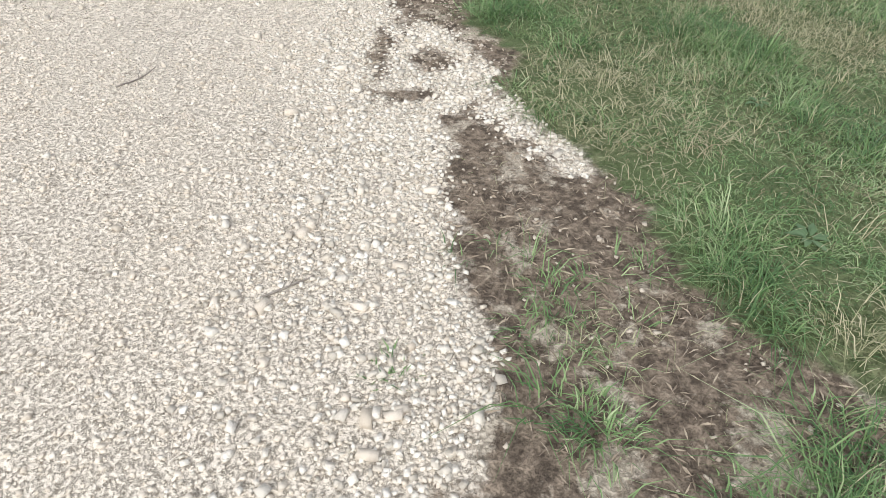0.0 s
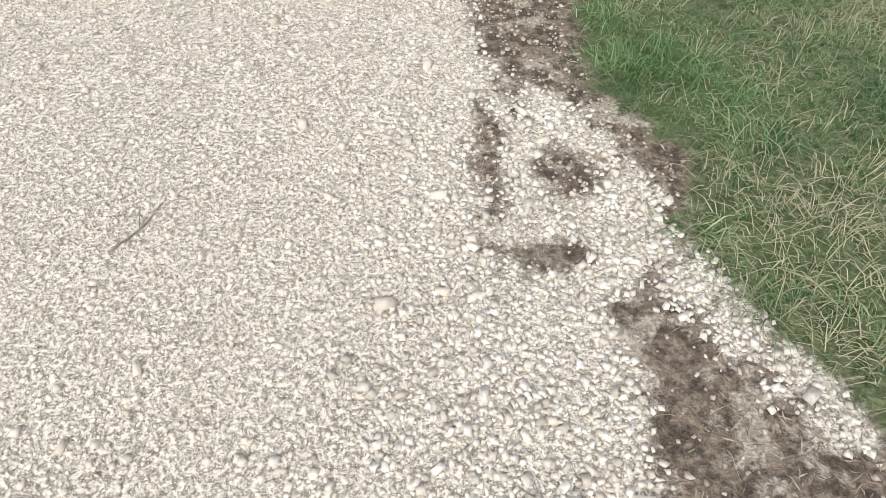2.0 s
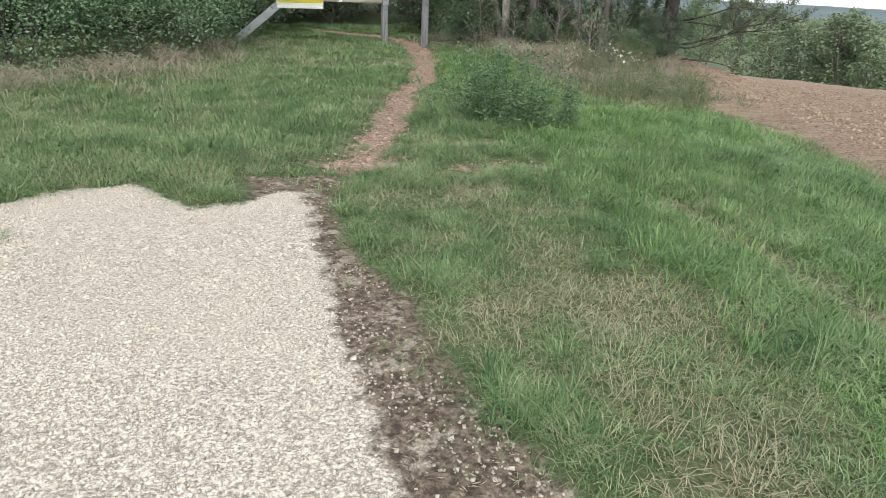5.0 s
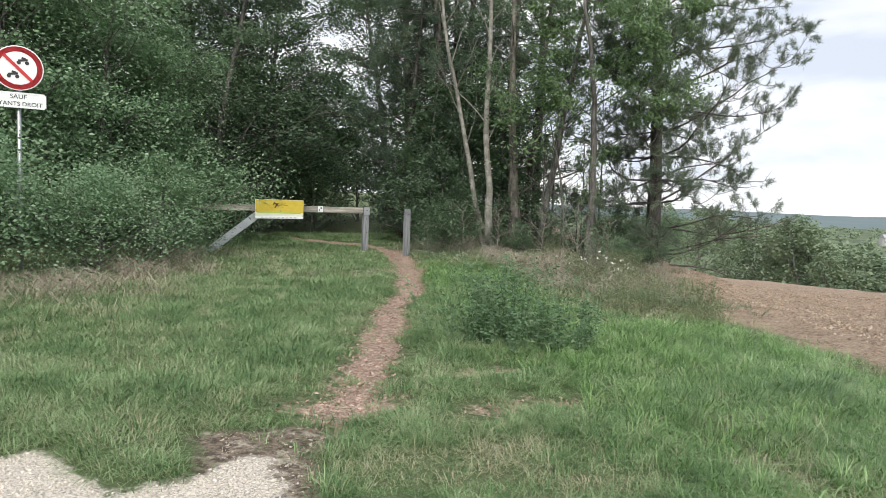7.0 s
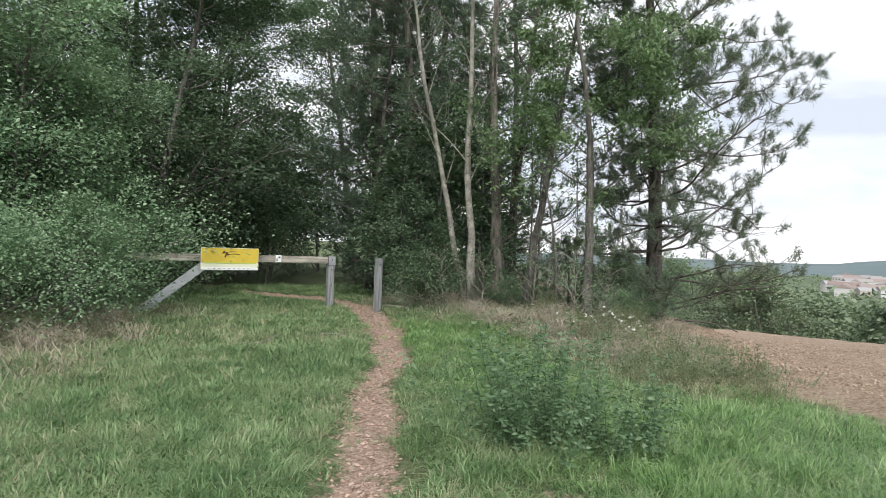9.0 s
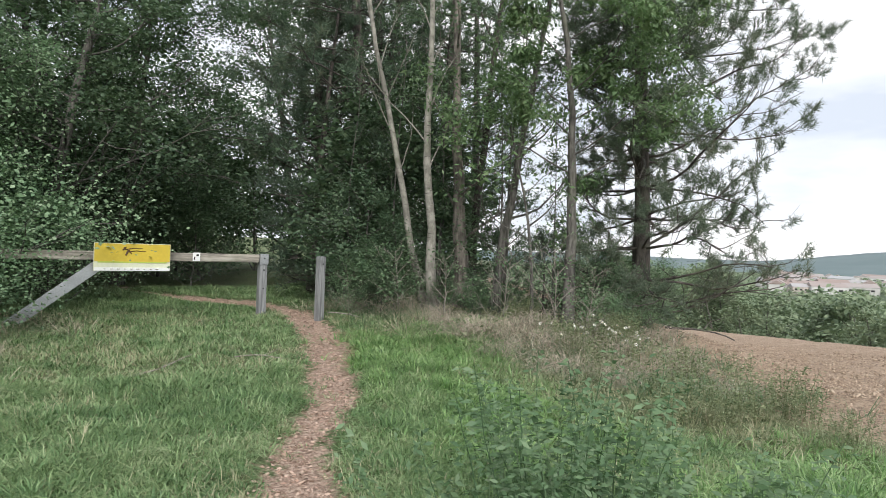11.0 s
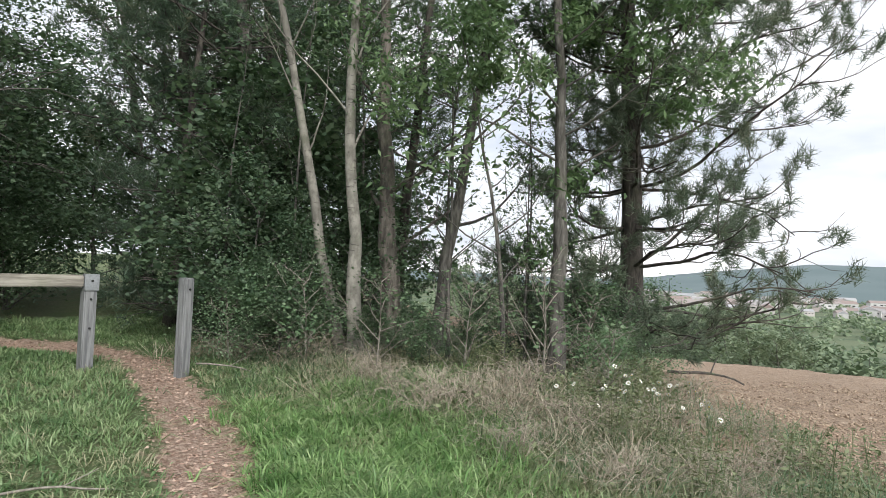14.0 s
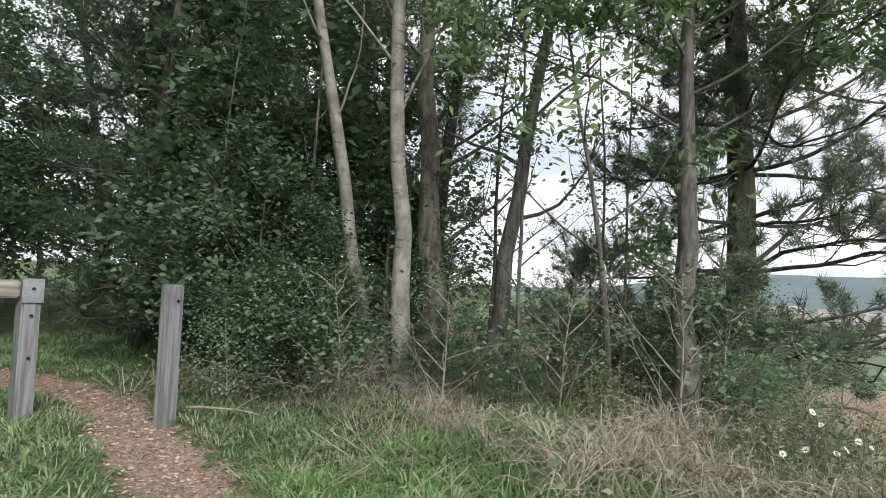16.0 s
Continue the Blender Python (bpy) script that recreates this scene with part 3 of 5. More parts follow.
grass_field("verge_weeds", "tall dry weeds and thin grass at the edge of the field", 2400, (3.4, 9.3, 6.5, 17.0),
            lambda x, y: grass_room(x, y) * ramped(across(x, y) - 1.2 * ramped(10.5 - y, 0, 1), -2.4, -1.0) * (0.4 + 0.6 * ramped(blotch(x, y, 1.5, 31), 0.35, 0.6)),
            lambda x, y: (0.07 + 0.15 * blotch(x, y, 1.3, 16) ** 1.4) * (1 - 0.6 * ramped(across(x, y), -1.8, -0.4)), 0.0042, M_straw, 0.9, "weeds")
grass_field("verge_grass", "dull green and brown weeds at the edge of the field", 8000, (3.4, 9.3, 6.5, 17.0),
            lambda x, y: grass_room(x, y) * np.maximum(ramped(across(x, y), -1.4, -0.7), ramped(y, 10.5, 11.5) * ramped(across(x, y), -3.4, -2.7)) * (0.3 + 0.7 * ramped(blotch(x, y, 1.1, 35), 0.35, 0.6)),
            lambda x, y: (0.06 + 0.14 * blotch(x, y, 1.3, 18) ** 1.4) * (1 - 0.6 * ramped(across(x, y), -1.8, -0.4)), 0.006, M_dull, 1.1, "weeds")

# ---------------------------------------------------------------- stones, clods, litter
ICO = bmesh.new()
bmesh.ops.create_icosphere(ICO, subdivisions=1, radius=1)
ICO_V = np.array([v.co[:] for v in ICO.verts])
ICO_F = np.array([[v.index for v in f.verts] for f in ICO.faces])
ICO.free()


CHIP_V = np.array([(-1, -1, -1), (1, -1, -1), (1, 1, -1), (-1, 1, -1), (-1, -1, 1), (1, -1, 1), (1, 1, 1), (-1, 1, 1)]) * 0.72
CHIP_F = np.array([(0, 2, 1), (0, 3, 2), (4, 5, 6), (4, 6, 7), (0, 1, 5), (0, 5, 4), (1, 2, 6), (1, 6, 5), (2, 3, 7), (2, 7, 6), (3, 0, 4), (3, 4, 7)])


def chips(places, size, rng, flat=0.6):
    """Crushed stone: crooked six-sided bits, tipped every way and sunk in the grit."""
    n = len(places)
    size = np.broadcast_to(size, (n,)) * np.exp(np.clip(rng.normal(size=n) * 0.3, -1, 0.65))
    shape = CHIP_V[None] * (1 + 0.3 * rng.normal(size=(n, 8, 3)))
    shape = shape * np.stack([rng.uniform(0.7, 1.35, n), rng.uniform(0.6, 1.0, n), flat * rng.uniform(0.6, 1.2, n)], 1)[:, None]
    for i, j, tip in ((1, 2, 0.45), (0, 2, 0.45), (0, 1, 3.14)):
        a = rng.uniform(-tip, tip, n)
        c, k = np.cos(a)[:, None], np.sin(a)[:, None]
        p, q = shape[..., i] * c - shape[..., j] * k, shape[..., i] * k + shape[..., j] * c
        shape = shape.copy(); shape[..., i], shape[..., j] = p, q
    v = shape * size[:, None, None] + places[:, None] + np.array([0, 0, 0.2]) * size[:, None, None]
    return v.reshape(-1, 3), (CHIP_F[None] + 8 * np.arange(n)[:, None, None]).reshape(-1, 3)


def pebbles(places, size, rng, flat=0.5, rough=0.22):
    """Small angular lumps, half sunk where they lie."""
    n = len(places)
    size = np.broadcast_to(size, (n,)) * rng.uniform(0.6, 1.4, n)
    shape = ICO_V[None] * (1 + rough * rng.normal(size=(n, len(ICO_V), 1)))
    shape = shape * np.stack([rng.uniform(0.7, 1.3, n), rng.uniform(0.7, 1.3, n), flat * rng.uniform(0.7, 1.2, n)], 1)[:, None]
    a = rng.uniform(0, 6.28, n); c, s = np.cos(a)[:, None], np.sin(a)[:, None]
    shape = np.stack([shape[..., 0] * c - shape[..., 1] * s, shape[..., 0] * s + shape[..., 1] * c, shape[..., 2]], -1)
    v = shape * size[:, None, None] + places[:, None] + np.array([0, 0, 0.16]) * size[:, None, None]
    return v.reshape(-1, 3), (ICO_F[None] + 12 * np.arange(n)[:, None, None]).reshape(-1, 3)


def lumps(name, label, category, places, size, material, flat=0.6):
    v, f = chips(places, size, RNG, flat)
    return tagged(solid(name, v, f, material), label, category, kind="stuff")


on_gravel = lambda x, y: ramped(gravel_in(x, y), -0.04, 0.06) * (0.45 + 0.55 * ramped(blotch(x, y, 2.4, 41), 0.42, 0.62))
rim = lambda x, y: ramped(gravel_in(x, y), -0.06, 0.04) * np.exp(-(np.maximum(gravel_in(x, y), 0) / 0.28) ** 2) * ramped(4.6 - y, 0, 1.5)
lumps("gravel", "pale crushed limestone gravel on the track", "gravel", scatter(52000, -3.4, 0.3, 0.2, 8.7, on_gravel), 0.0052, M_stone)
lumps("coarse_gravel", "larger loose limestone chips on the track", "gravel", scatter(9000, -3.2, 0.3, 0.2, 8.6, lambda x, y: 0.6 * on_gravel(x, y)), 0.0078, M_stone)
lumps("white_gravel", "loose white stones along the track edge", "gravel", scatter(20000, -0.9, 0.55, 0.3, 4.6, rim), 0.0084, M_stone_grey)
in_dirt = lambda x, y: ramped(dirt_in(x, y), 0, 0.06) * ramped(-gravel_in(x, y), -0.02, 0.05)
lumps("edge_gravel", "small stones in the dirt strip", "gravel", scatter(22000, -0.6, 1.5, 0.2, 8.7, lambda x, y: in_dirt(x, y) * (0.16 + 0.84 * ramped(blotch(x, y, 3, 43), 0.45, 0.6)) * (0.25 + 0.75 * ramped(y, 2.2, 3.2))), 0.0062, M_stone_dirty)
lumps("field_clods", "dry brown clods on the ploughed field", "soil", scatter(46000, 5.0, 18, 5, 27, lambda x, y: ramped(across(x, y), 0.0, 0.8) * (across(x, y) < 14) * (0.35 + 0.65 * ramped(blotch(x, y, 2.5, 77), 0.35, 0.6))), 0.0145, M_clod, 0.8)


def flakes(name, label, n, area, chance, length, material, wide=0.22):
    """Flat bits of dead leaf, bark and chaff lying about."""
    p = scatter(n, *area, chance) + np.array([0, 0, 0.004])
    v, f = leaves(p, length, RNG, 0.0, wide, 0.93)
    v[:, 2] += np.abs(RNG.normal(size=len(v))) * 0.003
    return tagged(solid(name, v, f, material), label, "litter", kind="stuff")


flakes("path_litter", "tan leaf litter and chips on the trodden path", 26000, (-0.6, 4.2, 8.2, 23), lambda x, y: ramped(path_in(x, y), -0.14, 0.08), 0.034, M_litter)
lumps("path_stones", "flat tan stones and chips trodden into the path", "stones", scatter(26000, -0.6, 4.2, 8.2, 22, lambda x, y: ramped(path_in(x, y), -0.1, 0.06) * (0.3 + 0.7 * ramped(blotch(x, y, 3.5, 71), 0.4, 0.6))), 0.0115, M_litter, 0.34)
flakes("dirt_litter", "dark stalks and chaff on the bare dirt", 26000, (-0.6, 1.8, 0.2, 8.8), lambda x, y: in_dirt(x, y) * ramped(blotch(x, y, 2.2, 47), 0.34, 0.5), 0.034, M_humus, 0.055)

SHAPES = []
for k in range(5):
    v, f = chips(np.zeros((1, 3)), 1.0, RNG, 0.8)
    SHAPES.append(solid("stone", v, f, M_stone_grey if k % 2 else M_stone).data)
for ob in [o for o in scene.objects if o.name.startswith("stone") and o.type == "MESH"]:
    bpy.data.objects.remove(ob)
spots = np.concatenate([scatter(900, -0.6, 0.3, 0.7, 3.4, rim)[:150], scatter(900, -2.4, 0.2, 0.6, 5.5, lambda x, y: 0.4 * on_gravel(x, y))[:150]])
for p in spots:
    ob = new("stone", SHAPES[RNG.integers(5)])
    ob.location = p
    ob.rotation_euler = (0, 0, RNG.uniform(0, 6.28))
    r = RNG.uniform(0.008, 0.0165)
    ob.scale = (r, r * RNG.uniform(0.7, 1), r)
    ob.parent = ground

# ---------------------------------------------------------------- trees
UP = np.array([0, 0, 1.0])


def wander(start, toward, length, steps, rng, jitter=0.12, lift=0.0):
    pts, d = [np.array(start, float)], unit(np.array(toward, float))
    for _ in range(steps):
        d = unit(d + rng.normal(size=3) * jitter + UP * lift)
        pts.append(pts[-1] + d * length / steps)
    return np.array(pts)


def along(pts, t):
    u = t * (len(pts) - 1)
    i = min(int(u), len(pts) - 2)
    return pts[i] + (pts[i + 1] - pts[i]) * (u - i)


def broadleaf(name, seed, tall, radius, trunk_r, first, n_limbs, n_leaves, leaf, leaf_m, bark_m, label, category="tree", lean=(0, 0), spread_r=0.42, twigs=4, bare=0.0, wide=0.32, droop=0.3, trunk_pts=None, limb_up=0.5, away=None, sides=9, split=False, limb_r=0.42, layer=0.6):
    """A leafy tree or shrub: tapered trunk, limbs and twigs, leaves gathered in loose sprays at the twig ends."""
    rng = np.random.default_rng(seed)
    root = new(name)
    root.empty_display_size = 0.2
    tr = Tubes()
    if trunk_pts is None:
        trunk = wander((0, 0, -0.15), (lean[0], lean[1], 1), tall * 0.93, 9, rng, 0.05, 0.03)
    else:
        q = np.array(trunk_pts, float)
        u = np.linspace(0, 1, 14)
        trunk = np.stack([np.interp(u, np.linspace(0, 1, len(q)), q[:, c]) for c in range(3)], 1)
        trunk[1:-1, :2] += rng.normal(size=(12, 2)) * trunk_r * 0.2
    rad = trunk_r * (1 - 0.85 * np.linspace(0, 1, len(trunk)) ** 0.9)
    rad[0] *= 1.35
    tr.add(trunk, rad, sides, 0.04, rng)
    tr.make("trunk", bark_m, root)
    lb, ends = Tubes(), []
    for i in range(n_limbs):
        t = first + (1 - first) * (i + rng.uniform(0, 0.9)) / n_limbs
        az = i * 2.4 + rng.uniform(-0.5, 0.5)
        d = np.array([np.cos(az), np.sin(az), limb_up * rng.uniform(0.5, 1.4)])
        if away is not None:
            d[:2] += np.array(away)
        ln = radius * (1.05 - 0.65 * ((t - first) / (1 - first)) ** 1.5) * rng.uniform(0.65, 1.2)
        p0 = along(trunk, t)
        limb = wander(p0, d, ln, 6, rng, 0.14, 0.05)
        r0 = max(trunk_r * limb_r * (1 - 0.6 * t), 0.007)
        if split:
            lb = Tubes()
        lb.add(limb, r0 * np.linspace(1, 0.25, 7), 5)
        for k in range(twigs):
            tt = rng.uniform(0.35, 1.0)
            q0 = along(limb, tt)
            tw = wander(q0, unit(limb[-1] - limb[0]) + rng.normal(size=3) * 0.7, ln * rng.uniform(0.25, 0.5), 4, rng, 0.2, 0.02)
            lb.add(tw, r0 * 0.3 * np.linspace(1, 0.3, 5), 4)
            if rng.uniform() > bare:
                for e in (0.55, 0.8, 1.0):
                    ends.append((along(tw, e), ln))
        if split:
            lb.make("limb", bark_m, root)
    if not split:
        tagged(lb.make("branchwork", bark_m, root), kind="stuff")
    if ends and n_leaves:
        c = np.array([e[0] for e in ends]); s = np.array([e[1] for e in ends])
        share = rng.gamma(0.8, 1.0, len(c))
        pick = rng.choice(len(c), n_leaves, p=share / share.sum())
        spray = rng.normal(size=(n_leaves, 3)) * np.array([1, 1, layer])
        pts = c[pick] + spray * (spread_r * np.minimum(s[pick], radius) * 0.42)[:, None]
        pts = pts[pts[:, 2] > 0.05]
        v, f = leaves(pts, leaf, rng, droop, wide)
        solid("crown", v, f, leaf_m, root)
    return tagged(root, label, category)


def pine(name, seed, tall, radius, trunk_r, first, tufts, label, rings=13, per_ring=4, needle=0.10, needles=26, one_side=None, bark_m=None, split=False, thick=0.004, bunch=True, needle_m=None):
    """A pine: dark furrowed trunk, whorls of curved boughs, brush-like tufts of needles at the twig ends."""
    rng = np.random.default_rng(seed)
    bark_m = bark_m or M_bark_pine
    root = new(name)
    tr = Tubes()
    trunk = wander((0, 0, -0.2), (0, 0, 1), tall, 14, rng, 0.02, 0.04)
    rad = trunk_r * (1 - 0.9 * np.linspace(0, 1, 15)); rad[0] *= 1.5
    tr.add(trunk, rad, 12, 0.05, rng)
    tr.make("trunk", bark_m, root)
    lb, ends = Tubes(), []
    for i in range(rings):
        t = first + (0.97 - first) * i / (rings - 1)
        for k in range(per_ring):
            az = k * 6.283 / per_ring + i * 0.9 + rng.uniform(-0.4, 0.4)
            d = np.array([np.cos(az), np.sin(az), rng.uniform(-0.25, 0.25)])
            ln = radius * min(1.0, (0.82 if bunch else 0.6) + 1.6 * (t - first)) * (1.0 - 0.75 * max(t - 0.35, 0) / 0.65) * rng.uniform(0.55, 1.1)
            if one_side is not None:
                ln *= 0.72 + 0.42 * (d[0] * one_side[0] + d[1] * one_side[1])
            bough = wander(along(trunk, t), d, ln, 9, rng, 0.13, 0.03)
            r0 = trunk_r * 0.17 * (1 - 0.5 * t)
            if split:
                lb = Tubes()
            lb.add(bough, r0 * np.linspace(1, 0.25, 10), 6)
            for _ in range(9 if bunch else 7):
                tt = rng.uniform(0.3, 1.0)
                sd = unit(bough[-1] - bough[0]) * 0.8 + rng.normal(size=3) * np.array([0.75, 0.75, 0.3])
                tw = wander(along(bough, tt), sd, min(ln, 2.2) * rng.uniform(0.16, 0.42), 5, rng, 0.22, 0.12)
                lb.add(tw, max(r0 * 0.3, 0.004) * np.linspace(1, 0.4, 6), 4)
                if bunch:
                    ends += [(along(tw, e), unit(tw[-1] - tw[-2])) for e in (0.8, 1.0, 1.0)]
                    for _ in range(2):
                        tip = wander(along(tw, rng.uniform(0.3, 0.8)), unit(tw[-1] - tw[0]) + rng.normal(size=3) * 0.6, rng.uniform(0.15, 0.4), 3, rng, 0.2, 0.2)
                        lb.add(tip, 0.0035 * np.linspace(1, 0.6, 4), 3)
                        ends += [(tip[-1], unit(tip[-1] - tip[-2])), (along(tip, 0.7), unit(tip[-1] - tip[-2]))]
                else:
                    ends += [(along(tw, e), unit(tw[-1] - tw[-2])) for e in (0.45, 0.7, 0.85, 1.0)]
            ends.append((bough[-1], unit(bough[-1] - bough[-2])))
            if split:
                lb.make("bough", bark_m, root)
    if not split:
        tagged(lb.make("branchwork", bark_m, root), kind="stuff")
    c, d = np.array([e[0] for e in ends]), np.array([e[1] for e in ends])
    if bunch:
        bald = rng.uniform(size=len(c)) < np.interp(c[:, 2] - np.hypot(c[:, 0], c[:, 1]) * 0.5, [0.3, 3.5], [0.6, 0.18])
        c, d = c[~bald], d[~bald]
    pick = rng.integers(0, len(c), tufts)
    pos = c[pick] + rng.normal(size=(tufts, 3)) * (0.035 if bunch else 0.06)
    ax = unit(d[pick] + UP * 0.35)
    pos, ax = np.repeat(pos, needles, 0), np.repeat(ax, needles, 0)
    n = len(pos)
    pos = pos + ax * rng.uniform(-0.07, 0.07, n)[:, None]
    dr = unit(ax * 0.75 + unit(rng.normal(size=(n, 3))))
    sd = unit(np.cross(dr, rng.normal(size=(n, 3))))
    L = needle * rng.uniform(0.7, 1.2, n)[:, None]
    v = np.stack([pos - sd * thick, pos + sd * thick, pos + dr * L], 1).reshape(-1, 3)
    solid("foliage", v, np.arange(3 * n).reshape(n, 3), needle_m or M_needle, root)
    return tagged(root, label, "tree")


def stand(ob, x, y, turn=0.0, size=1.0, dz=0.0):
    ob.location = (x, y, float(height(x, y)) + dz)
    ob.rotation_euler = (0, 0, radians(turn))
    ob.scale = (size, size, size)
    return ob


def again(ob, x, y, turn, size):
    c = copy_thing(ob, pose(x, y, float(height(x, y)), 0, 0, turn) @ Matrix.Diagonal((1, 1, 1, 1)))
    c.scale = (size, size, size)
    return c


# the big pine at the corner of the field
stand(pine("pine_tree", 11, 10.5, 3.25, 0.165, 0.05, 10500, "dark pine with long open boughs at the field corner", 20, 6, 0.115, 26, (0.5, -0.3), split=True, thick=0.0042, needle_m=M_needle_grey), 8.4, 15.95)
# slender trees of the wood's edge
stand(broadleaf("birch_tree", 21, 11, 1.5, 0.075, 0.30, 12, 1500, 0.06, M_leaf, M_bark_pale, "slender pale-barked tree with bare twigs", bare=0.75, twigs=4, split=True, limb_r=0.22,
                trunk_pts=[(0, 0, -0.2), (-0.4, 0.1, 1.6), (-0.75, 0.1, 3.1), (-1.2, 0.15, 4.9), (-1.4, 0.2, 6.5), (-1.3, 0.3, 9.5)], limb_up=2.2), 5.45, 18.05)
stand(broadleaf("birch_tree", 22, 12, 1.6, 0.095, 0.35, 12, 1300, 0.06, M_leaf, M_bark_pale, "tall pale-barked tree with forked bare top", bare=0.75, twigs=4, split=True, limb_r=0.22,
                trunk_pts=[(0, 0, -0.2), (-0.12, 0, 1.2), (-0.25, 0, 2.6), (-0.28, 0, 4.6), (-0.2, 0.1, 6.5), (-0.35, 0.1, 11)], limb_up=2.2), 5.35, 17.6)
stand(broadleaf("ivy_tree", 23, 12, 1.7, 0.17, 0.28, 12, 2600, 0.07, M_leaf, M_bark_furrow, "thick grey-brown furrowed tree trunk", bare=0.5, split=True, limb_r=0.25,
                trunk_pts=[(0, 0, -0.2), (-0.15, 0, 1.0), (-0.22, 0, 2.6), (-0.28, 0.1, 5), (-0.3, 0.1, 11.5)]), 6.3, 18.25)
stand(broadleaf("dark_tree", 24, 11, 1.7, 0.10, 0.25, 12, 2600, 0.07, M_leaf, M_bark_pine, "dark slender trunk behind the pale trees", bare=0.45, split=True, limb_r=0.3), 6.8, 18.9)
stand(broadleaf("leaning_tree", 25, 10, 1.8, 0.105, 0.25, 12, 2200, 0.075, M_leaf, M_bark, "grey trunk leaning towards the field", bare=0.5, split=True, limb_r=0.28,
                trunk_pts=[(0, 0, -0.2), (0.1, -0.05, 1.0), (0.3, -0.15, 2.6), (0.55, -0.3, 4.4), (0.8, -0.45, 6.5), (1.0, -0.5, 9.5)], limb_up=0.6), 6.65, 17.8)
stand(broadleaf("ash_tree", 26, 8.5, 2.3, 0.10, 0.34, 20, 25000, 0.092, M_leaf_ash, M_bark, "ash tree with fresh green hanging leaves", split=True, limb_r=0.2, spread_r=0.15, twigs=9, wide=0.19, droop=0.7,
                trunk_pts=[(0, 0, -0.2), (0, 0, 1.2), (-0.02, 0, 2.4), (-0.1, 0, 3.6), (-0.4, 0, 5.2), (-0.5, 0.1, 8)], limb_up=0.45, away=(0.25, -0.2)), 6.65, 15.75)
stand(broadleaf("ash_sapling", 27, 4.2, 1.2, 0.035, 0.25, 9, 1500, 0.10, M_leaf_ash, M_bark, "young ash with thin stem", twigs=3, wide=0.2, droop=0.6), 6.3, 16.2)
stand(pine("young_pine", 28, 2.4, 1.5, 0.05, 0.15, 800, "small drooping pine among the trees", 8, 5, 0.10, 26), 7.1, 16.9, 0, 0.6)

# the dark wood behind the barrier: two kinds of conifers and two of leafy trees, repeated
wood = "trees of the wood behind the barrier"
fir = tagged(stand(pine("forest_pine", 31, 13, 2.8, 0.16, 0.05, 3000, "tall dark pine in the wood", 16, 5, 0.2, 15, thick=0.008, bunch=False), 5.4, 21.0, 10), group=wood)
for x, y, r, s in ((5.3, 23.6, 80, 1.0), (7.6, 21.6, 130, 0.95), (6.9, 24.0, 200, 1.1), (9.4, 23.0, 300, 0.9), (8.0, 27.5, 20, 1.1), (-0.8, 31.0, 100, 1.1), (-3.8, 30.0, 220, 1.1), (6.2, 22.2, 310, 0.9), (4.6, 21.9, 170, 0.6)):
    again(fir, x, y, r, s)
maple = tagged(stand(broadleaf("woodland_tree", 32, 9.5, 3.2, 0.14, 0.06, 34, 34000, 0.082, M_leaf, M_bark, "dense dark green leafy woodland tree", spread_r=0.36, twigs=7, layer=0.3, limb_r=0.3), -0.5, 22.8), group=wood)
for x, y, r, s in ((-2.9, 22.0, 70, 0.9), (-5.2, 22.4, 150, 1.05), (-0.6, 26.2, 220, 1.15), (0.9, 25.0, 300, 0.95), (-4.0, 26, 30, 1.15), (1.0, 28.5, 60, 1.1), (-8, 23, 120, 1.1), (-7.5, 27.5, 210, 1.2), (-11, 20.5, 20, 1.1), (6.8, 31, 180, 1.2)):
    again(maple, x, y, r, s)
hedge = tagged(stand(broadleaf("tall_shrub", 33, 5.6, 2.3, 0.07, 0.03, 30, 30000, 0.062, M_leaf_olive, M_bark, "tall olive-green shrub beside the clearing", "shrub", spread_r=0.4, twigs=5), -2.5, 18.6), group="shrubs round the clearing")
for x, y, r, s in ((-6.0, 17.4, 60, 1.25), (-4.2, 18.2, 20, 1.15), (-1.5, 19.6, 130, 0.85), (-6.8, 16.5, 190, 1.2), (-4.6, 19.2, 250, 1.25), (-8.2, 14.5, 320, 1.1)):
    again(hedge, x, y, r, s)
low = tagged(stand(broadleaf("low_shrub", 34, 1.9, 1.35, 0.035, 0.02, 20, 13000, 0.05, M_leaf_olive, M_bark, "low dense green shrub", "shrub", spread_r=0.6, twigs=5), -2.1, 15.3, 0, 0.8), group="low shrubs")
for x, y, r, s in ((-3.6, 14.0, 60, 1.0), (-1.35, 17.0, 140, 0.9), (-5.3, 13.4, 220, 1.05), (-0.3, 20.6, 20, 0.9), (-2.2, 21.0, 180, 1.0), (7.9, 15.55, 260, 0.36), (7.2, 15.4, 320, 0.3), (4.6, 18.6, 310, 0.55), (8.9, 16.3, 30, 0.6)):
    again(low, x, y, r, s)
dark = tagged(stand(broadleaf("undergrowth_shrub", 35, 2.3, 1.15, 0.03, 0.03, 20, 6800, 0.06, M_leaf, M_bark, "dark leafy undergrowth shrub at the wood's edge", "shrub", spread_r=0.42, twigs=5), 4.7, 18.9), group="undergrowth shrubs")
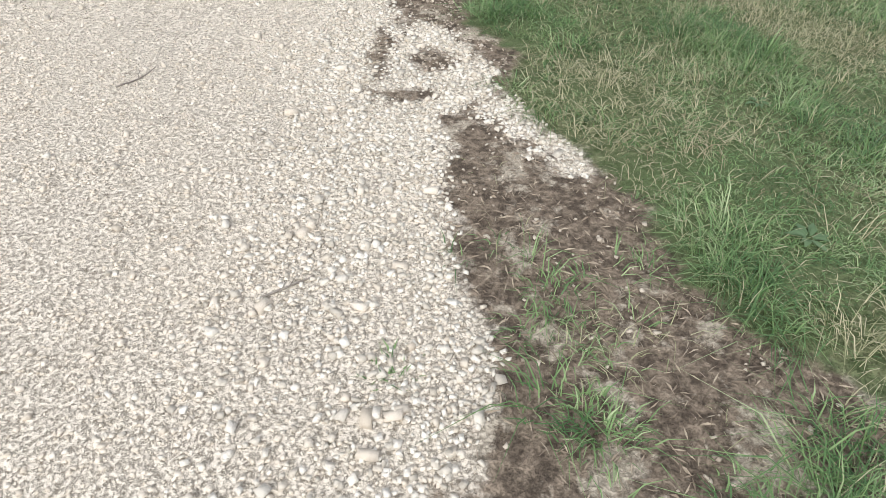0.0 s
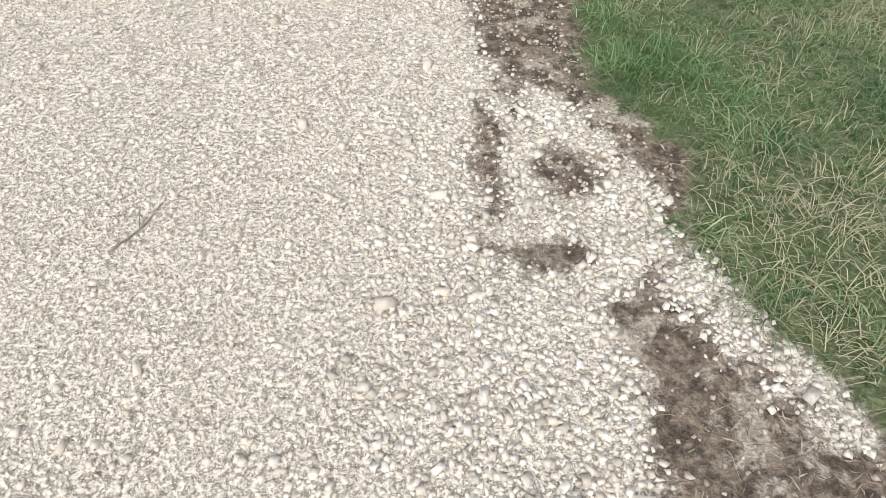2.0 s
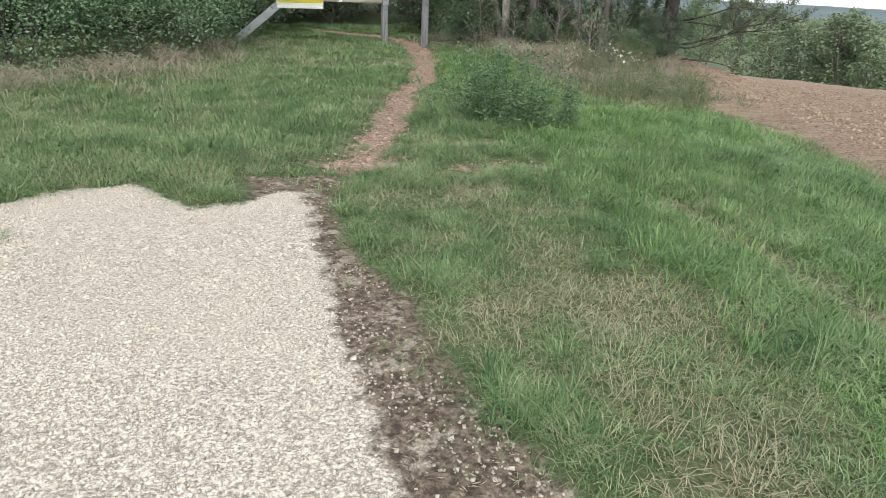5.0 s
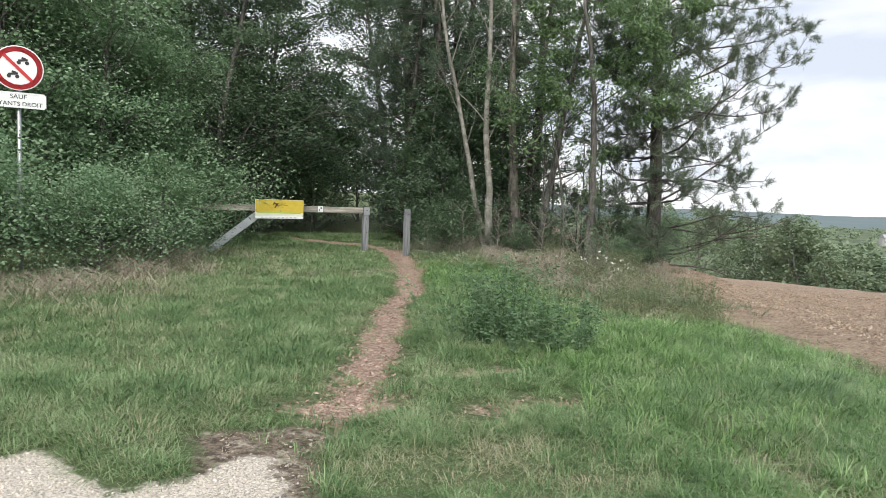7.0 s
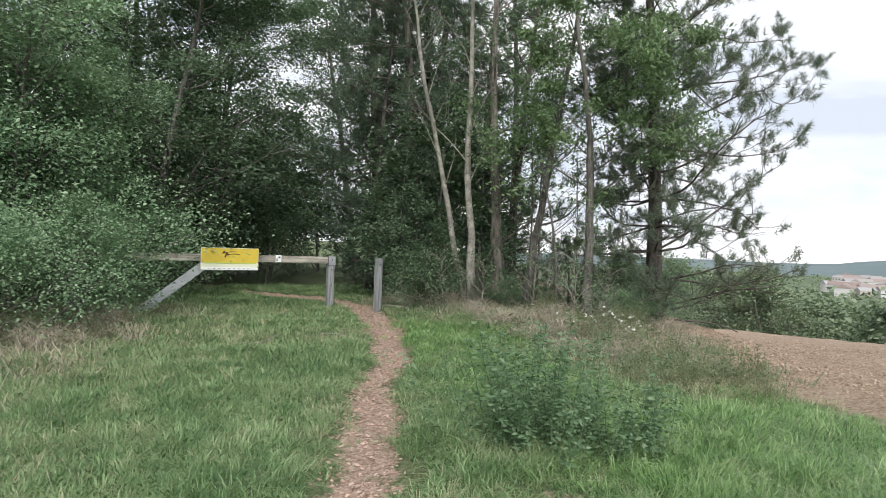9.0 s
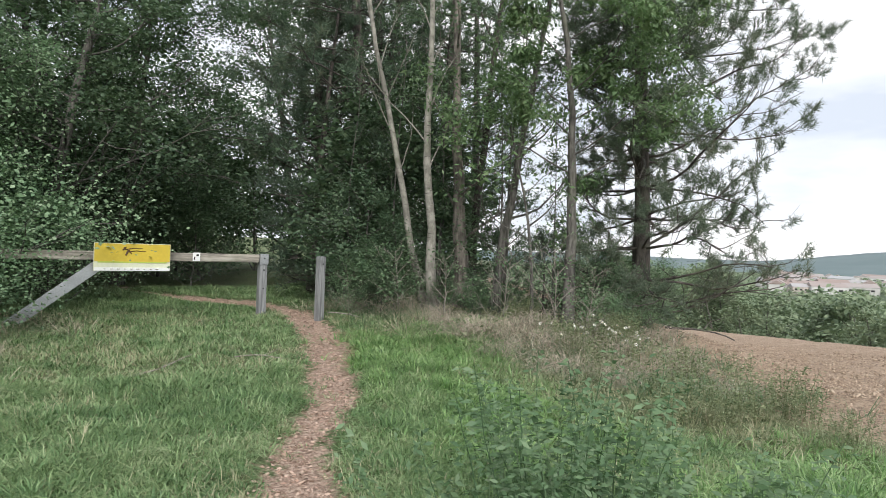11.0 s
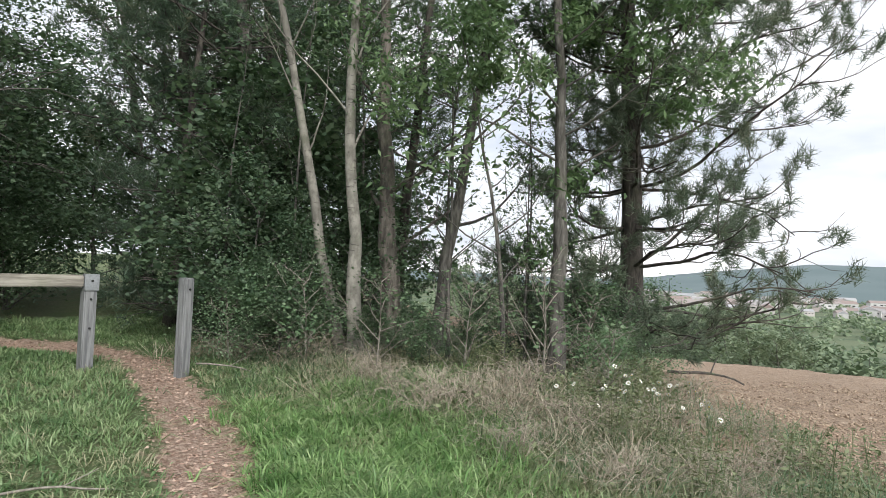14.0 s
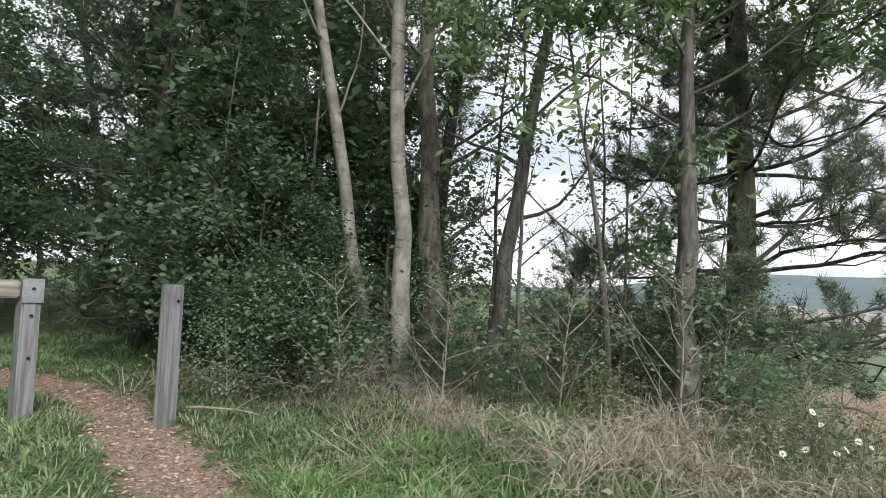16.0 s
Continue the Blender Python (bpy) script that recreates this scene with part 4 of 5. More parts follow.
for x, y, r, s in ((5.2, 19.9, 60, 1.3), (6.4, 19.6, 180, 1.2), (7.4, 15.9, 300, 0.5), (5.6, 22.5, 30, 1.5), (4.9, 18.2, 100, 0.65), (2.0, 27.6, 150, 1.6), (-4.5, 29, 30, 2.2), (-1.5, 30, 80, 2.2), (1.0, 29.2, 130, 2.1), (3.6, 30.5, 200, 2.3), (-7.5, 30, 300, 2.2), (0.0, 26.4, 240, 1.7), (-2.8, 26.8, 10, 1.8), (5.0, 29, 100, 2.0), (-5.5, 25.0, 330, 1.8), (2.9, 26.2, 50, 1.6), (-10.5, 26, 200, 2.2), (5.6, 20.6, 200, 1.9), (6.0, 18.7, 310, 0.9), (5.7, 16.7, 70, 0.26), (6.3, 16.6, 150, 0.3), (7.0, 16.2, 240, 0.28), (6.0, 17.4, 20, 0.3), (5.4, 17.4, 200, 0.3), (4.6, 18.1, 280, 0.45), (-0.6, 21.6, 40, 0.8), (0.9, 24.4, 130, 0.9), (2.4, 24.2, 220, 0.9), (-1.8, 22.6, 310, 1.0), (1.6, 32.5, 60, 2.4), (4.0, 33.5, 150, 2.2), (-0.6, 34.0, 250, 2.6), (2.6, 28.6, 330, 1.6)):
    again(dark, x, y, r, s)

# thin saplings and bare bushes between the trunks
sap = tagged(stand(broadleaf("sapling", 71, 6.5, 1.0, 0.032, 0.12, 14, 900, 0.055, M_leaf, M_bark, "thin sapling with sparse leaves and bare twigs", bare=0.55, twigs=5, limb_up=0.9, sides=6), 6.1, 18.8), group="saplings between the trunks")
for x, y, r, z in ((6.4, 17.2, 60, 0.8), (7.3, 18.4, 190, 1.0), (5.1, 18.9, 250, 0.85), (7.9, 17.3, 310, 0.8), (6.9, 16.4, 80, 0.6), (4.5, 19.6, 220, 0.8)):
    again(sap, x, y, r, z)
bare_bush = tagged(stand(broadleaf("bare_bush", 72, 1.3, 0.8, 0.014, 0.03, 16, 500, 0.045, M_leaf_weed, M_twig, "tangle of bare grey twigs under the trees", "bush", bare=0.4, twigs=7, limb_up=0.8, sides=6, limb_r=0.6), 4.75, 17.7), group="bare bushes under the trees")
for x, y, r, z in ((5.2, 17.0, 60, 0.9), (5.9, 16.4, 140, 1.0), (6.9, 15.5, 200, 0.9), (7.7, 15.5, 260, 0.9), (4.2, 18.5, 310, 0.7), (6.3, 15.6, 20, 1.1), (8.0, 16.5, 90, 1.2), (6.1, 14.7, 170, 0.7)):
    again(bare_bush, x, y, r, z)

# dry undergrowth heaped along the trees
def dry_clump(x, y, n, spread_m, tall, bend, label="dry pale brown grass clump under the trees", material=None, name="dry_grass"):
    k = max(n // 16, 1)
    c = np.stack([RNG.normal(x, spread_m, k), RNG.normal(y, spread_m, k)], 1)
    n = k * 16
    off = RNG.normal(size=(n, 2)) * 0.05
    p = np.repeat(c, 16, 0) + off
    lean = np.concatenate([off / 0.05 * 0.8, np.zeros((n, 1))], 1)
    z = height(p[:, 0], p[:, 1])
    n2 = RNG.uniform(0.35, 1.15, n)
    v, f = blades(np.stack([p[:, 0], p[:, 1], z - 0.02], 1), tall * n2, 0.0075, RNG, bend * 1.5, lean)
    return tagged(solid(name, v, f, material or M_bracken), label, "grass", "dry grass along the trees", "stuff")


for x, y, n, w, t, b in ((4.7, 17.8, 800, 0.22, 0.42, 1.3), (5.0, 17.1, 700, 0.27, 0.4, 1.2), (4.9, 16.2, 1100, 0.3, 0.45, 1.1), (5.25, 15.4, 2200, 0.3, 0.55, 1.0), (5.3, 14.6, 1800, 0.33, 0.5, 0.9),
                         (5.6, 15.2, 1000, 0.4, 0.4, 0.9), (5.3, 13.6, 1800, 0.42, 0.45, 0.9), (5.9, 16.0, 500, 0.4, 0.4, 0.9), (4.1, 19.4, 500, 0.2, 0.6, 1.2), (6.9, 14.7, 1500, 0.5, 0.45, 0.8), (7.9, 15.4, 1300, 0.45, 0.4, 0.8),
                         (-2.0, 14.4, 1800, 0.5, 0.45, 1.0), (-3.3, 13.2, 1800, 0.5, 0.45, 1.0), (-1.2, 16.0, 1500, 0.45, 0.45, 1.0), (-0.8, 17.8, 1300, 0.4, 0.45, 1.0)):
    dry_clump(x, y, int(n * 0.5), w * 1.25, t * (0.55 if x > 0 else 0.7), b * 1.5)
for x, y, n in ((5.0, 13.0, 600), (6.1, 14.9, 600), (7.1, 14.0, 600), (5.7, 12.4, 600), (6.6, 15.2, 600), (4.7, 17.6, 600), (5.2, 15.9, 500), (4.9, 14.2, 600), (7.6, 15.3, 600), (4.4, 18.6, 700), (6.2, 12.6, 600)):
    dry_clump(x, y, n, 0.4, 0.25, 1.1, "green and grey weeds at the wood's edge", M_leaf_weed, "weed_clump")

# the tall leafy weed beside the path
def weed(name, seed, stems, spread_m, tall, label, material=None, per=95, leaf=0.043):
    material = material or M_leaf_weed
    rng = np.random.default_rng(seed)
    root = new(name)
    tb, cs = Tubes(), []
    for _ in range(stems):
        p = rng.normal(size=2) * spread_m * 0.5
        st = wander((p[0], p[1], -0.03), (p[0] * 0.7, p[1] * 0.7, 1), tall * rng.uniform(0.5, 1.25), 6, rng, 0.08, 0.05)
        tb.add(st, 0.004 * np.linspace(1, 0.4, 7), 5)
        cs += [along(st, t) + rng.normal(size=3) * np.array([0.035, 0.035, 0.01]) for t in rng.uniform(0.15, 1, per)]
    tagged(tb.make("stalk", material, root), kind="stuff")
    v, f = leaves(np.array(cs), leaf, rng, 0.1, 0.2)
    solid("foliage", v, f, material, root)
    return tagged(root, label, "weed")


stand(weed("weed_bush", 41, 60, 0.5, 0.74, "bushy grey-green thistle-like weed beside the path"), 2.0, 10.15)
stand(weed("weed_bush", 42, 16, 0.35, 0.5, "smaller grey-green weed beside the path"), 2.55, 9.8)

dry_weed = tagged(stand(weed("dry_weed", 43, 16, 0.3, 0.48, "brown and olive wild weed with thin stalks", M_dull, 32, 0.04), 5.2, 12.6), group="wild weeds on the verge")
for k in range(40):
    a, b = RNG.uniform(-2.7, -0.8), RNG.uniform(0.0, 6.0)
    x, y = 6.3 + 0.94 * a + 0.36 * b, 10 - 0.36 * a + 0.94 * b
    again(dry_weed, x, y, RNG.uniform(0, 360), RNG.uniform(0.5, 0.95) * (1.0 if y > 11 else 0.7))

# heaps of arching dead stalks along the verge
def tangle(name, seed, stalks, reach, tall, label, n_leaves=60, r=0.0028):
    rng = np.random.default_rng(seed)
    root = new(name)
    tb, tips = Tubes(), []
    for _ in range(stalks):
        p = rng.normal(size=2) * reach * 0.35
        a = rng.uniform(0, 6.28)
        ln, hi = reach * rng.uniform(0.5, 1.3), tall * rng.uniform(0.45, 1.2)
        u = np.linspace(0, 1, 8)[:, None]
        st = np.array([p[0], p[1], -0.03]) + u * ln * np.array([np.cos(a), np.sin(a), 0]) + UP * hi * np.sin(u * rng.uniform(1.7, 2.9)) + rng.normal(size=(8, 3)) * 0.012
        tb.add(st, r * rng.uniform(0.6, 1.4) * np.linspace(1, 0.45, 8), 4)
        tips += [along(st, t) for t in rng.uniform(0.3, 1.0, 3)]
        q = along(st, rng.uniform(0.35, 0.9))
        tb.add(wander(q, rng.normal(size=3) + UP * 0.3, rng.uniform(0.06, 0.2), 3, rng, 0.25, -0.05), r * 0.5 * np.linspace(1, 0.5, 4), 3)
    tagged(tb.make("stalk", M_stalk, root), kind="stuff")
    c = np.array(tips)[rng.integers(0, len(tips), n_leaves)] + rng.normal(size=(n_leaves, 3)) * 0.03
    v, f = leaves(c, 0.05, rng, 0.2, 0.28)
    solid("foliage", v, f, M_dull, root)
    return tagged(root, label, "brush", "dead brush along the verge")


heap = stand(tangle("dead_brush", 81, 85, 0.5, 0.3, "heap of pale arching dead stalks under the trees"), 4.85, 17.85)
for x, y, r, z in ((4.65, 15.3, 40, 1.0), (4.8, 16.4, 100, 0.8), (4.35, 18.7, 160, 0.8), (5.25, 14.4, 220, 0.9), (5.7, 15.4, 280, 1.0), (5.2, 17.2, 330, 0.6), (6.1, 14.2, 20, 0.9), (6.5, 15.0, 75, 0.9), (6.2, 13.2, 140, 0.75),
                   (5.5, 13.3, 190, 0.8), (4.5, 14.3, 250, 0.7), (7.0, 13.9, 300, 0.7), (7.6, 14.8, 350, 0.8), (5.9, 12.3, 45, 0.6), (4.9, 12.9, 110, 0.6), (4.7, 13.6, 15, 0.7), (-2.3, 13.4, 60, 1.0), (-1.6, 14.9, 120, 0.9), (-3.2, 12.6, 200, 0.9), (-1.0, 16.6, 10, 0.8)):
    again(heap, x, y, r, z)

# lone grass tufts and a rosette at the edge of the bare dirt
def grass_tuft(x, y, n, reach, tall, label):
    off = RNG.normal(size=(n, 2)) * reach
    p = np.stack([x + off[:, 0], y + off[:, 1], height(x + off[:, 0], y + off[:, 1]) - 0.008], 1)
    v, f = blades(p, tall, 0.0048, RNG, 1.3, np.concatenate([off / reach * 0.8, np.zeros((n, 1))], 1))
    return tagged(solid("grass_tuft", v, f, M_grass), label, "grass", "lone grass tufts on the dirt", "stuff")


for x, y, n, w, h in ((0.42, 1.08, 200, 0.055, 0.055), (-0.07, 1.21, 40, 0.03, 0.03), (0.28, 1.37, 50, 0.03, 0.035), (0.75, 0.85, 120, 0.06, 0.05), (1.08, 0.95, 200, 0.08, 0.055), (0.38, 1.52, 50, 0.035, 0.04), (0.05, 5.35, 90, 0.04, 0.06), (-0.9, 8.15, 200, 0.08, 0.07), (-2.2, 7.6, 120, 0.06, 0.06)):
    grass_tuft(x, y, n, w, h, "small green grass tuft growing from bare ground")


def rosette(x, y, n, size):
    rng = np.random.default_rng(int(x * 100))
    root = new("wild_rosette")
    for i in range(n):
        a, lift, ln = i * 2.4 + rng.uniform(-0.2, 0.2), rng.uniform(0.1, 0.5), size * rng.uniform(0.6, 1.1)
        d, side = np.array([math.cos(a), math.sin(a), lift]), np.array([-math.sin(a), math.cos(a), 0])
        mid, tip = d * ln * 0.6, d * ln * np.array([1, 1, 0.5])
        fold = UP * ln * 0.05
        v = [d * 0.01, d * ln * 0.3 + side * ln * 0.1 + fold, mid + side * ln * 0.16 + fold, tip, mid - side * ln * 0.16 + fold, d * ln * 0.3 - side * ln * 0.1 + fold, d * ln * 0.3, mid]
        solid("leaf", v, [(0, 1, 6), (1, 2, 6), (2, 7, 6), (2, 3, 7), (3, 4, 7), (4, 6, 7), (4, 5, 6), (5, 0, 6)], M_leaf_weed, root)
    root.location = (x, y, float(height(x, y)) + 0.01)
    return tagged(root, "flat leafy green rosette weed in the lawn", "weed")


for x, y, n, size in ((1.17, 1.75, 13, 0.075), (1.45, 1.5, 11, 0.065), (0.05, 5.3, 9, 0.05), (1.3, 2.6, 10, 0.06)):
    rosette(x, y, n, size)

# white flowers at the wood's edge
def daisy(seed):
    rng = np.random.default_rng(seed)
    root = new("daisy")
    tb = Tubes()
    st = wander((0, 0, -0.02), (0.1, 0, 1), 0.52, 5, rng, 0.08, 0)
    tb.add(st, np.full(6, 0.0022), 5)
    tb.make("stem", M_leaf_weed, root)
    tip = st[-1]
    a = np.linspace(0, 6.28, 11)[:-1]
    d = np.stack([np.cos(a), np.sin(a), np.full(10, 0.15)], 1)
    s = np.stack([-np.sin(a), np.cos(a), np.zeros(10)], 1)
    ct, sn = math.cos(0.9), math.sin(0.9)
    d, s = (np.stack([q[:, 0] * ct + q[:, 2] * sn, q[:, 1], -q[:, 0] * sn + q[:, 2] * ct], 1) for q in (d, s))
    v = np.stack([tip + d * 0.006, tip + d * 0.02 + s * 0.006, tip + d * 0.032, tip + d * 0.02 - s * 0.006], 1).reshape(-1, 3)
    solid("blossom", v, np.arange(40).reshape(10, 4), M_petal, root)
    hv, hf = pebbles(tip[None], 0.006, rng, 0.5, 0.02)
    solid("flower_head", hv, hf, M_yellow, root)
    return tagged(root, "white daisy on a thin stalk among the weeds", "flower", "white daisies")


d0 = stand(daisy(51), 5.4, 13.4)
for _ in range(46):
    x, y = RNG.normal(6.05, 0.4), RNG.normal(14.2, 0.35)
    again(d0, x, y, RNG.uniform(0, 360), RNG.uniform(0.5, 0.85))

# fallen sticks
def stick(x, y, length, r, turn, label, name="stick", m=None):
    tb = Tubes()
    rng = np.random.default_rng(int(abs(x) * 100 + y * 7))
    pts = wander((-length / 2, 0, 0), (1, 0, 0.02), length, 6, rng, 0.1, 0)
    tb.add(pts, r * np.linspace(1, 0.5, 7), 6)
    tb.add(wander(pts[3], (0.7, 0.6, 0.3), length * 0.3, 3, rng, 0.1, 0), r * 0.5 * np.linspace(1, 0.5, 4), 5)
    ob = tb.make(name, m or M_twig)
    ob.location = (x, y, float(height(x, y)) + r * 1.2 - min(pts[:, 2].min(), 0))
    ob.rotation_euler = (0, 0, radians(turn))
    return tagged(ob, label, "stick")


stick(9.1, 15.3, 1.3, 0.022, -15, "fallen pine branch lying at the field edge", "fallen_branch", M_bark_pine)
stick(1.9, 15.0, 0.6, 0.008, -30, "thin dry stick in the grass")
stick(0.9, 14.6, 0.7, 0.007, 10, "thin dry stick in the grass")
stick(3.95, 17.9, 0.7, 0.011, -40, "bent grey stick beside the short post")
stick(-0.38, 1.5, 0.16, 0.004, 30, "small brown twig on the gravel")
stick(-1.3, 2.75, 0.22, 0.004, 60, "small dark twig on the gravel")

# ---------------------------------------------------------------- barrier
barrier = tagged(new("barrier"), "weathered grey timber barrier across the track", "barrier")
barrier.location = (2.76, 18.76, float(height(2.8, 18.73)))
barrier.rotation_euler = (0, 0, radians(9))
B0 = float(height(2.8, 18.73))
TOP = 1.30 - B0
part("post", box((0.125, 0.125, TOP + 0.3), (0, 0, TOP / 2 - 0.15), 0.012), M_wood, barrier, "upright square timber post")
cap = part("end_plate", box((0.14, 0.012, 0.17), (0, -0.072, TOP - 0.085), 0.003), M_zinc, barrier, "galvanised end plate")
for dx, dz in ((0.0, 0.03), (0.0, 0.22), (0.0, 0.52)):
    part("bolt", disc(0.012, 0.014, (dx, -0.082 if dz < 0.1 else -0.068, TOP - 0.04 - dz), 10), M_steel, cap if dz < 0.1 else barrier)
part("beam", box((4.3, 0.10, 0.125), (-2.22, 0.0, TOP - 0.075), 0.012), M_wood_bar, barrier, "long horizontal timber beam")
part("hinge_post", box((0.15, 0.15, TOP + 0.3), (-4.35, 0.14, TOP / 2 - 0.15), 0.012), M_wood, barrier)
part("brace", box((1.35, 0.06, 0.15), (-2.93, -0.10, 0.40), 0.01, (0, -38, 0)), M_zinc, barrier, "pale grey slanting brace")
short = tagged(new("short_post"), "grey square timber post beside the path", "post")
short.location = (3.56, 18.2, float(height(3.56, 18.2)))
short.rotation_euler = (0, 0, radians(20))
SH = 1.30 - float(height(3.56, 18.2))
part("shaft", box((0.12, 0.12, SH + 0.3), (0, 0, SH / 2 - 0.15), 0.012), M_wood, short)
part("bolt", disc(0.011, 0.012, (0, -0.064, SH - 0.12), 10), M_steel, short)

# the yellow panel, which hangs from the beam
panel = tagged(new("information_panel"), "yellow and cream printed panel fixed to the beam", "sign")
panel.location = (0.82, 18.24, 1.02)
panel.rotation_euler = (0, 0, radians(9))
part("board", box((1.0, 0.016, 0.39), (0, 0, 0.195), 0.003), M_cream, panel, "cream board with white lower edge")
part("yellow_field", box((0.985, 0.006, 0.25), (0, -0.010, 0.258), 0.0), M_yellow, panel, "yellow printed field")
part("green_band", box((0.90, 0.006, 0.018), (0, -0.012, 0.125), 0.0), M_lime, panel, "lime green printed band")
part("white_band", box((0.985, 0.006, 0.045), (0, -0.011, 0.028), 0.0), M_white, panel, "white strip with small print")
for i in range(9):
    part("print_bar", box((0.022 + 0.008 * (i % 3), 0.004, 0.008), (-0.36 + i * 0.085, -0.0155, 0.028), 0.0), M_brown, panel)
emblem = Tubes()
for x0, z0, x1, z1, r in ((-0.12, 0.30, 0.12, 0.325, 0.006), (-0.08, 0.27, 0.16, 0.28, 0.007), (-0.13, 0.33, -0.02, 0.24, 0.008), (-0.10, 0.22, -0.05, 0.30, 0.014), (-0.14, 0.29, -0.09, 0.34, 0.010)):
    emblem.add([(x0, -0.014, z0), ((x0 + x1) / 2, -0.014, (z0 + z1) / 2 + 0.012), (x1, -0.014, z1)], [r, r, r * 0.6], 5)
emblem.make("emblem", M_brown, panel)
marker = tagged(new("trail_marker"), "small white plate with dark way-mark on the beam", "sign")
marker.location = (1.70, 18.478, 1.17)
marker.rotation_euler = (0, 0, radians(9))
part("plate", box((0.11, 0.006, 0.13), (0, 0, 0.065), 0.002), M_white, marker)
part("mark", box((0.035, 0.004, 0.03), (0.015, -0.005, 0.09), 0.0), M_black, marker)
part("mark", box((0.02, 0.004, 0.045), (-0.03, -0.005, 0.045), 0.0), M_black, marker)

# ---------------------------------------------------------------- road sign
road_sign = tagged(new("road_sign"), "round red-bordered no-vehicles sign with white plate on a grey pole", "road sign")
road_sign.location = (-3.16, 15.6, float(height(-3.16, 15.6)))
road_sign.rotation_euler = (0, 0, radians(8))
SZ = 3.20 - float(height(-3.07, 15.6))
part("pole", disc(0.03, SZ + 0.6, (0, 0.06, SZ / 2 - 0.05), 16, (0, 0, 0)), M_zinc, road_sign, smooth=True)
face = part("disc", disc(0.315, 0.02, (0, 0, SZ), 48, bevel=0.004), M_white, road_sign, "white round plate")
ring = bmesh.new()
a = np.linspace(0, 2 * math.pi, 49)[:-1]
for r in (0.300, 0.232):
    for t in a:
        ring.verts.new((r * math.cos(t), -0.014, SZ + r * math.sin(t)))
ring.verts.ensure_lookup_table()
for i in range(48):
    j = (i + 1) % 48
    ring.faces.new((ring.verts[i], ring.verts[j], ring.verts[48 + j], ring.verts[48 + i]))
bmesh.ops.solidify(ring, geom=ring.faces[:], thickness=0.003)
part("red_border", ring, M_red, face, "red border")
part("red_bar", box((0.49, 0.005, 0.045), (0, -0.019, SZ), 0.0, (0, 45, 0)), M_red, face, "red diagonal bar")
for cx, cz in ((0.06, 0.10), (-0.06, -0.10)):
    for dx in (-0.05, 0.05):
        part("pictogram_wheel", disc(0.026, 0.004, (cx + dx, -0.0135, SZ + cz - 0.02), 14), M_black, face)
    part("pictogram_body", box((0.12, 0.004, 0.03), (cx, -0.0145, SZ + cz + 0.015), 0.0, (0, -10, 0)), M_black, face)
    part("pictogram_top", box((0.05, 0.004, 0.03), (cx + 0.01, -0.0155, SZ + cz + 0.04), 0.0, (0, 15, 0)), M_black, face)
plate = part("plate", box((0.68, 0.016, 0.22), (0, 0, SZ - 0.45), 0.02), M_white, road_sign, "white plate with black lettering")


def lettering(text, x, z, tall, parent):
    cu = bpy.data.curves.new("lettering", "FONT")
    cu.body, cu.size, cu.align_x, cu.extrude = text, tall * 1.38, "CENTER", 0.001
    tmp = new("lettering", cu)
    me = bpy.data.meshes.new_from_object(tmp.evaluated_get(bpy.context.evaluated_depsgraph_get()))
    bpy.data.objects.remove(tmp)
    me.materials.clear(); me.materials.append(M_black)
    ob = new("lettering", me)
    ob.parent = parent
    ob.matrix_local = pose(x, -0.0105, z, 90, 0, 0)
    return ob


lettering("SAUF", 0, SZ - 0.43, 0.065, plate)
lettering("AYANTS DROIT", 0, SZ - 0.53, 0.06, plate)

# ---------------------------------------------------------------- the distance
far_tree = tagged(stand(broadleaf("valley_tree", 61, 10, 3.8, 0.18, 0.06, 14, 2800, 0.36, M_leaf_far, M_bark, "rounded tree below the field, its green paled for haze", spread_r=0.55, twigs=2), 40, 26, 0, 0.5), group="trees below the field")
frng = np.random.default_rng(9)
for i in range(72):
    s_out, lon = frng.uniform(17, 50), frng.uniform(-38, 75)
    x, y = 6.3 + 0.94 * s_out + 0.36 * lon, 10 - 0.36 * s_out + 0.94 * lon
    top = 1.5 + float(np.interp(math.degrees(math.atan2(x - 1, y - 8)), [40, 47, 55, 62, 72], [0.0, -0.008, -0.028, -0.046, -0.068])) * math.hypot(x - 1, y - 8) + frng.uniform(-2.0, 0.8)
    again(far_tree, x, y, frng.uniform(0, 360), min(max((top - float(height(x, y))) / 10.5, 0.4), 1.7))

wrng = np.random.default_rng(15)
wa, wr = np.radians(wrng.uniform(35, 95, 750)), 480 + 1000 * wrng.uniform(0, 1, 750) ** 1.3
wx, wy = wr * np.sin(wa), wr * np.cos(wa)
wc = np.stack([wx, wy, height(wx, wy) + 3.5], 1)
wp = np.repeat(wc, 34, 0) + unit(wrng.normal(size=(750 * 34, 3))) * np.array([5.5, 5.5, 4.5]) * wrng.uniform(0.6, 1.0, (750 * 34, 1))
# the woods take the leaf colours that have haze mixed in
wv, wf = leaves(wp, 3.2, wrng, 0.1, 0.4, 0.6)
tagged(solid("distant_woods", wv, wf, M_leaf_far), "woods in the valley, haze put into their grey-green colour", "woods", kind="stuff")
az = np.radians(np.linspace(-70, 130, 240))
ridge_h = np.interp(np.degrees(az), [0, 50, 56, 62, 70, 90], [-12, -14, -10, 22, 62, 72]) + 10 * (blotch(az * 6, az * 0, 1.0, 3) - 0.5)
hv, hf = [], []
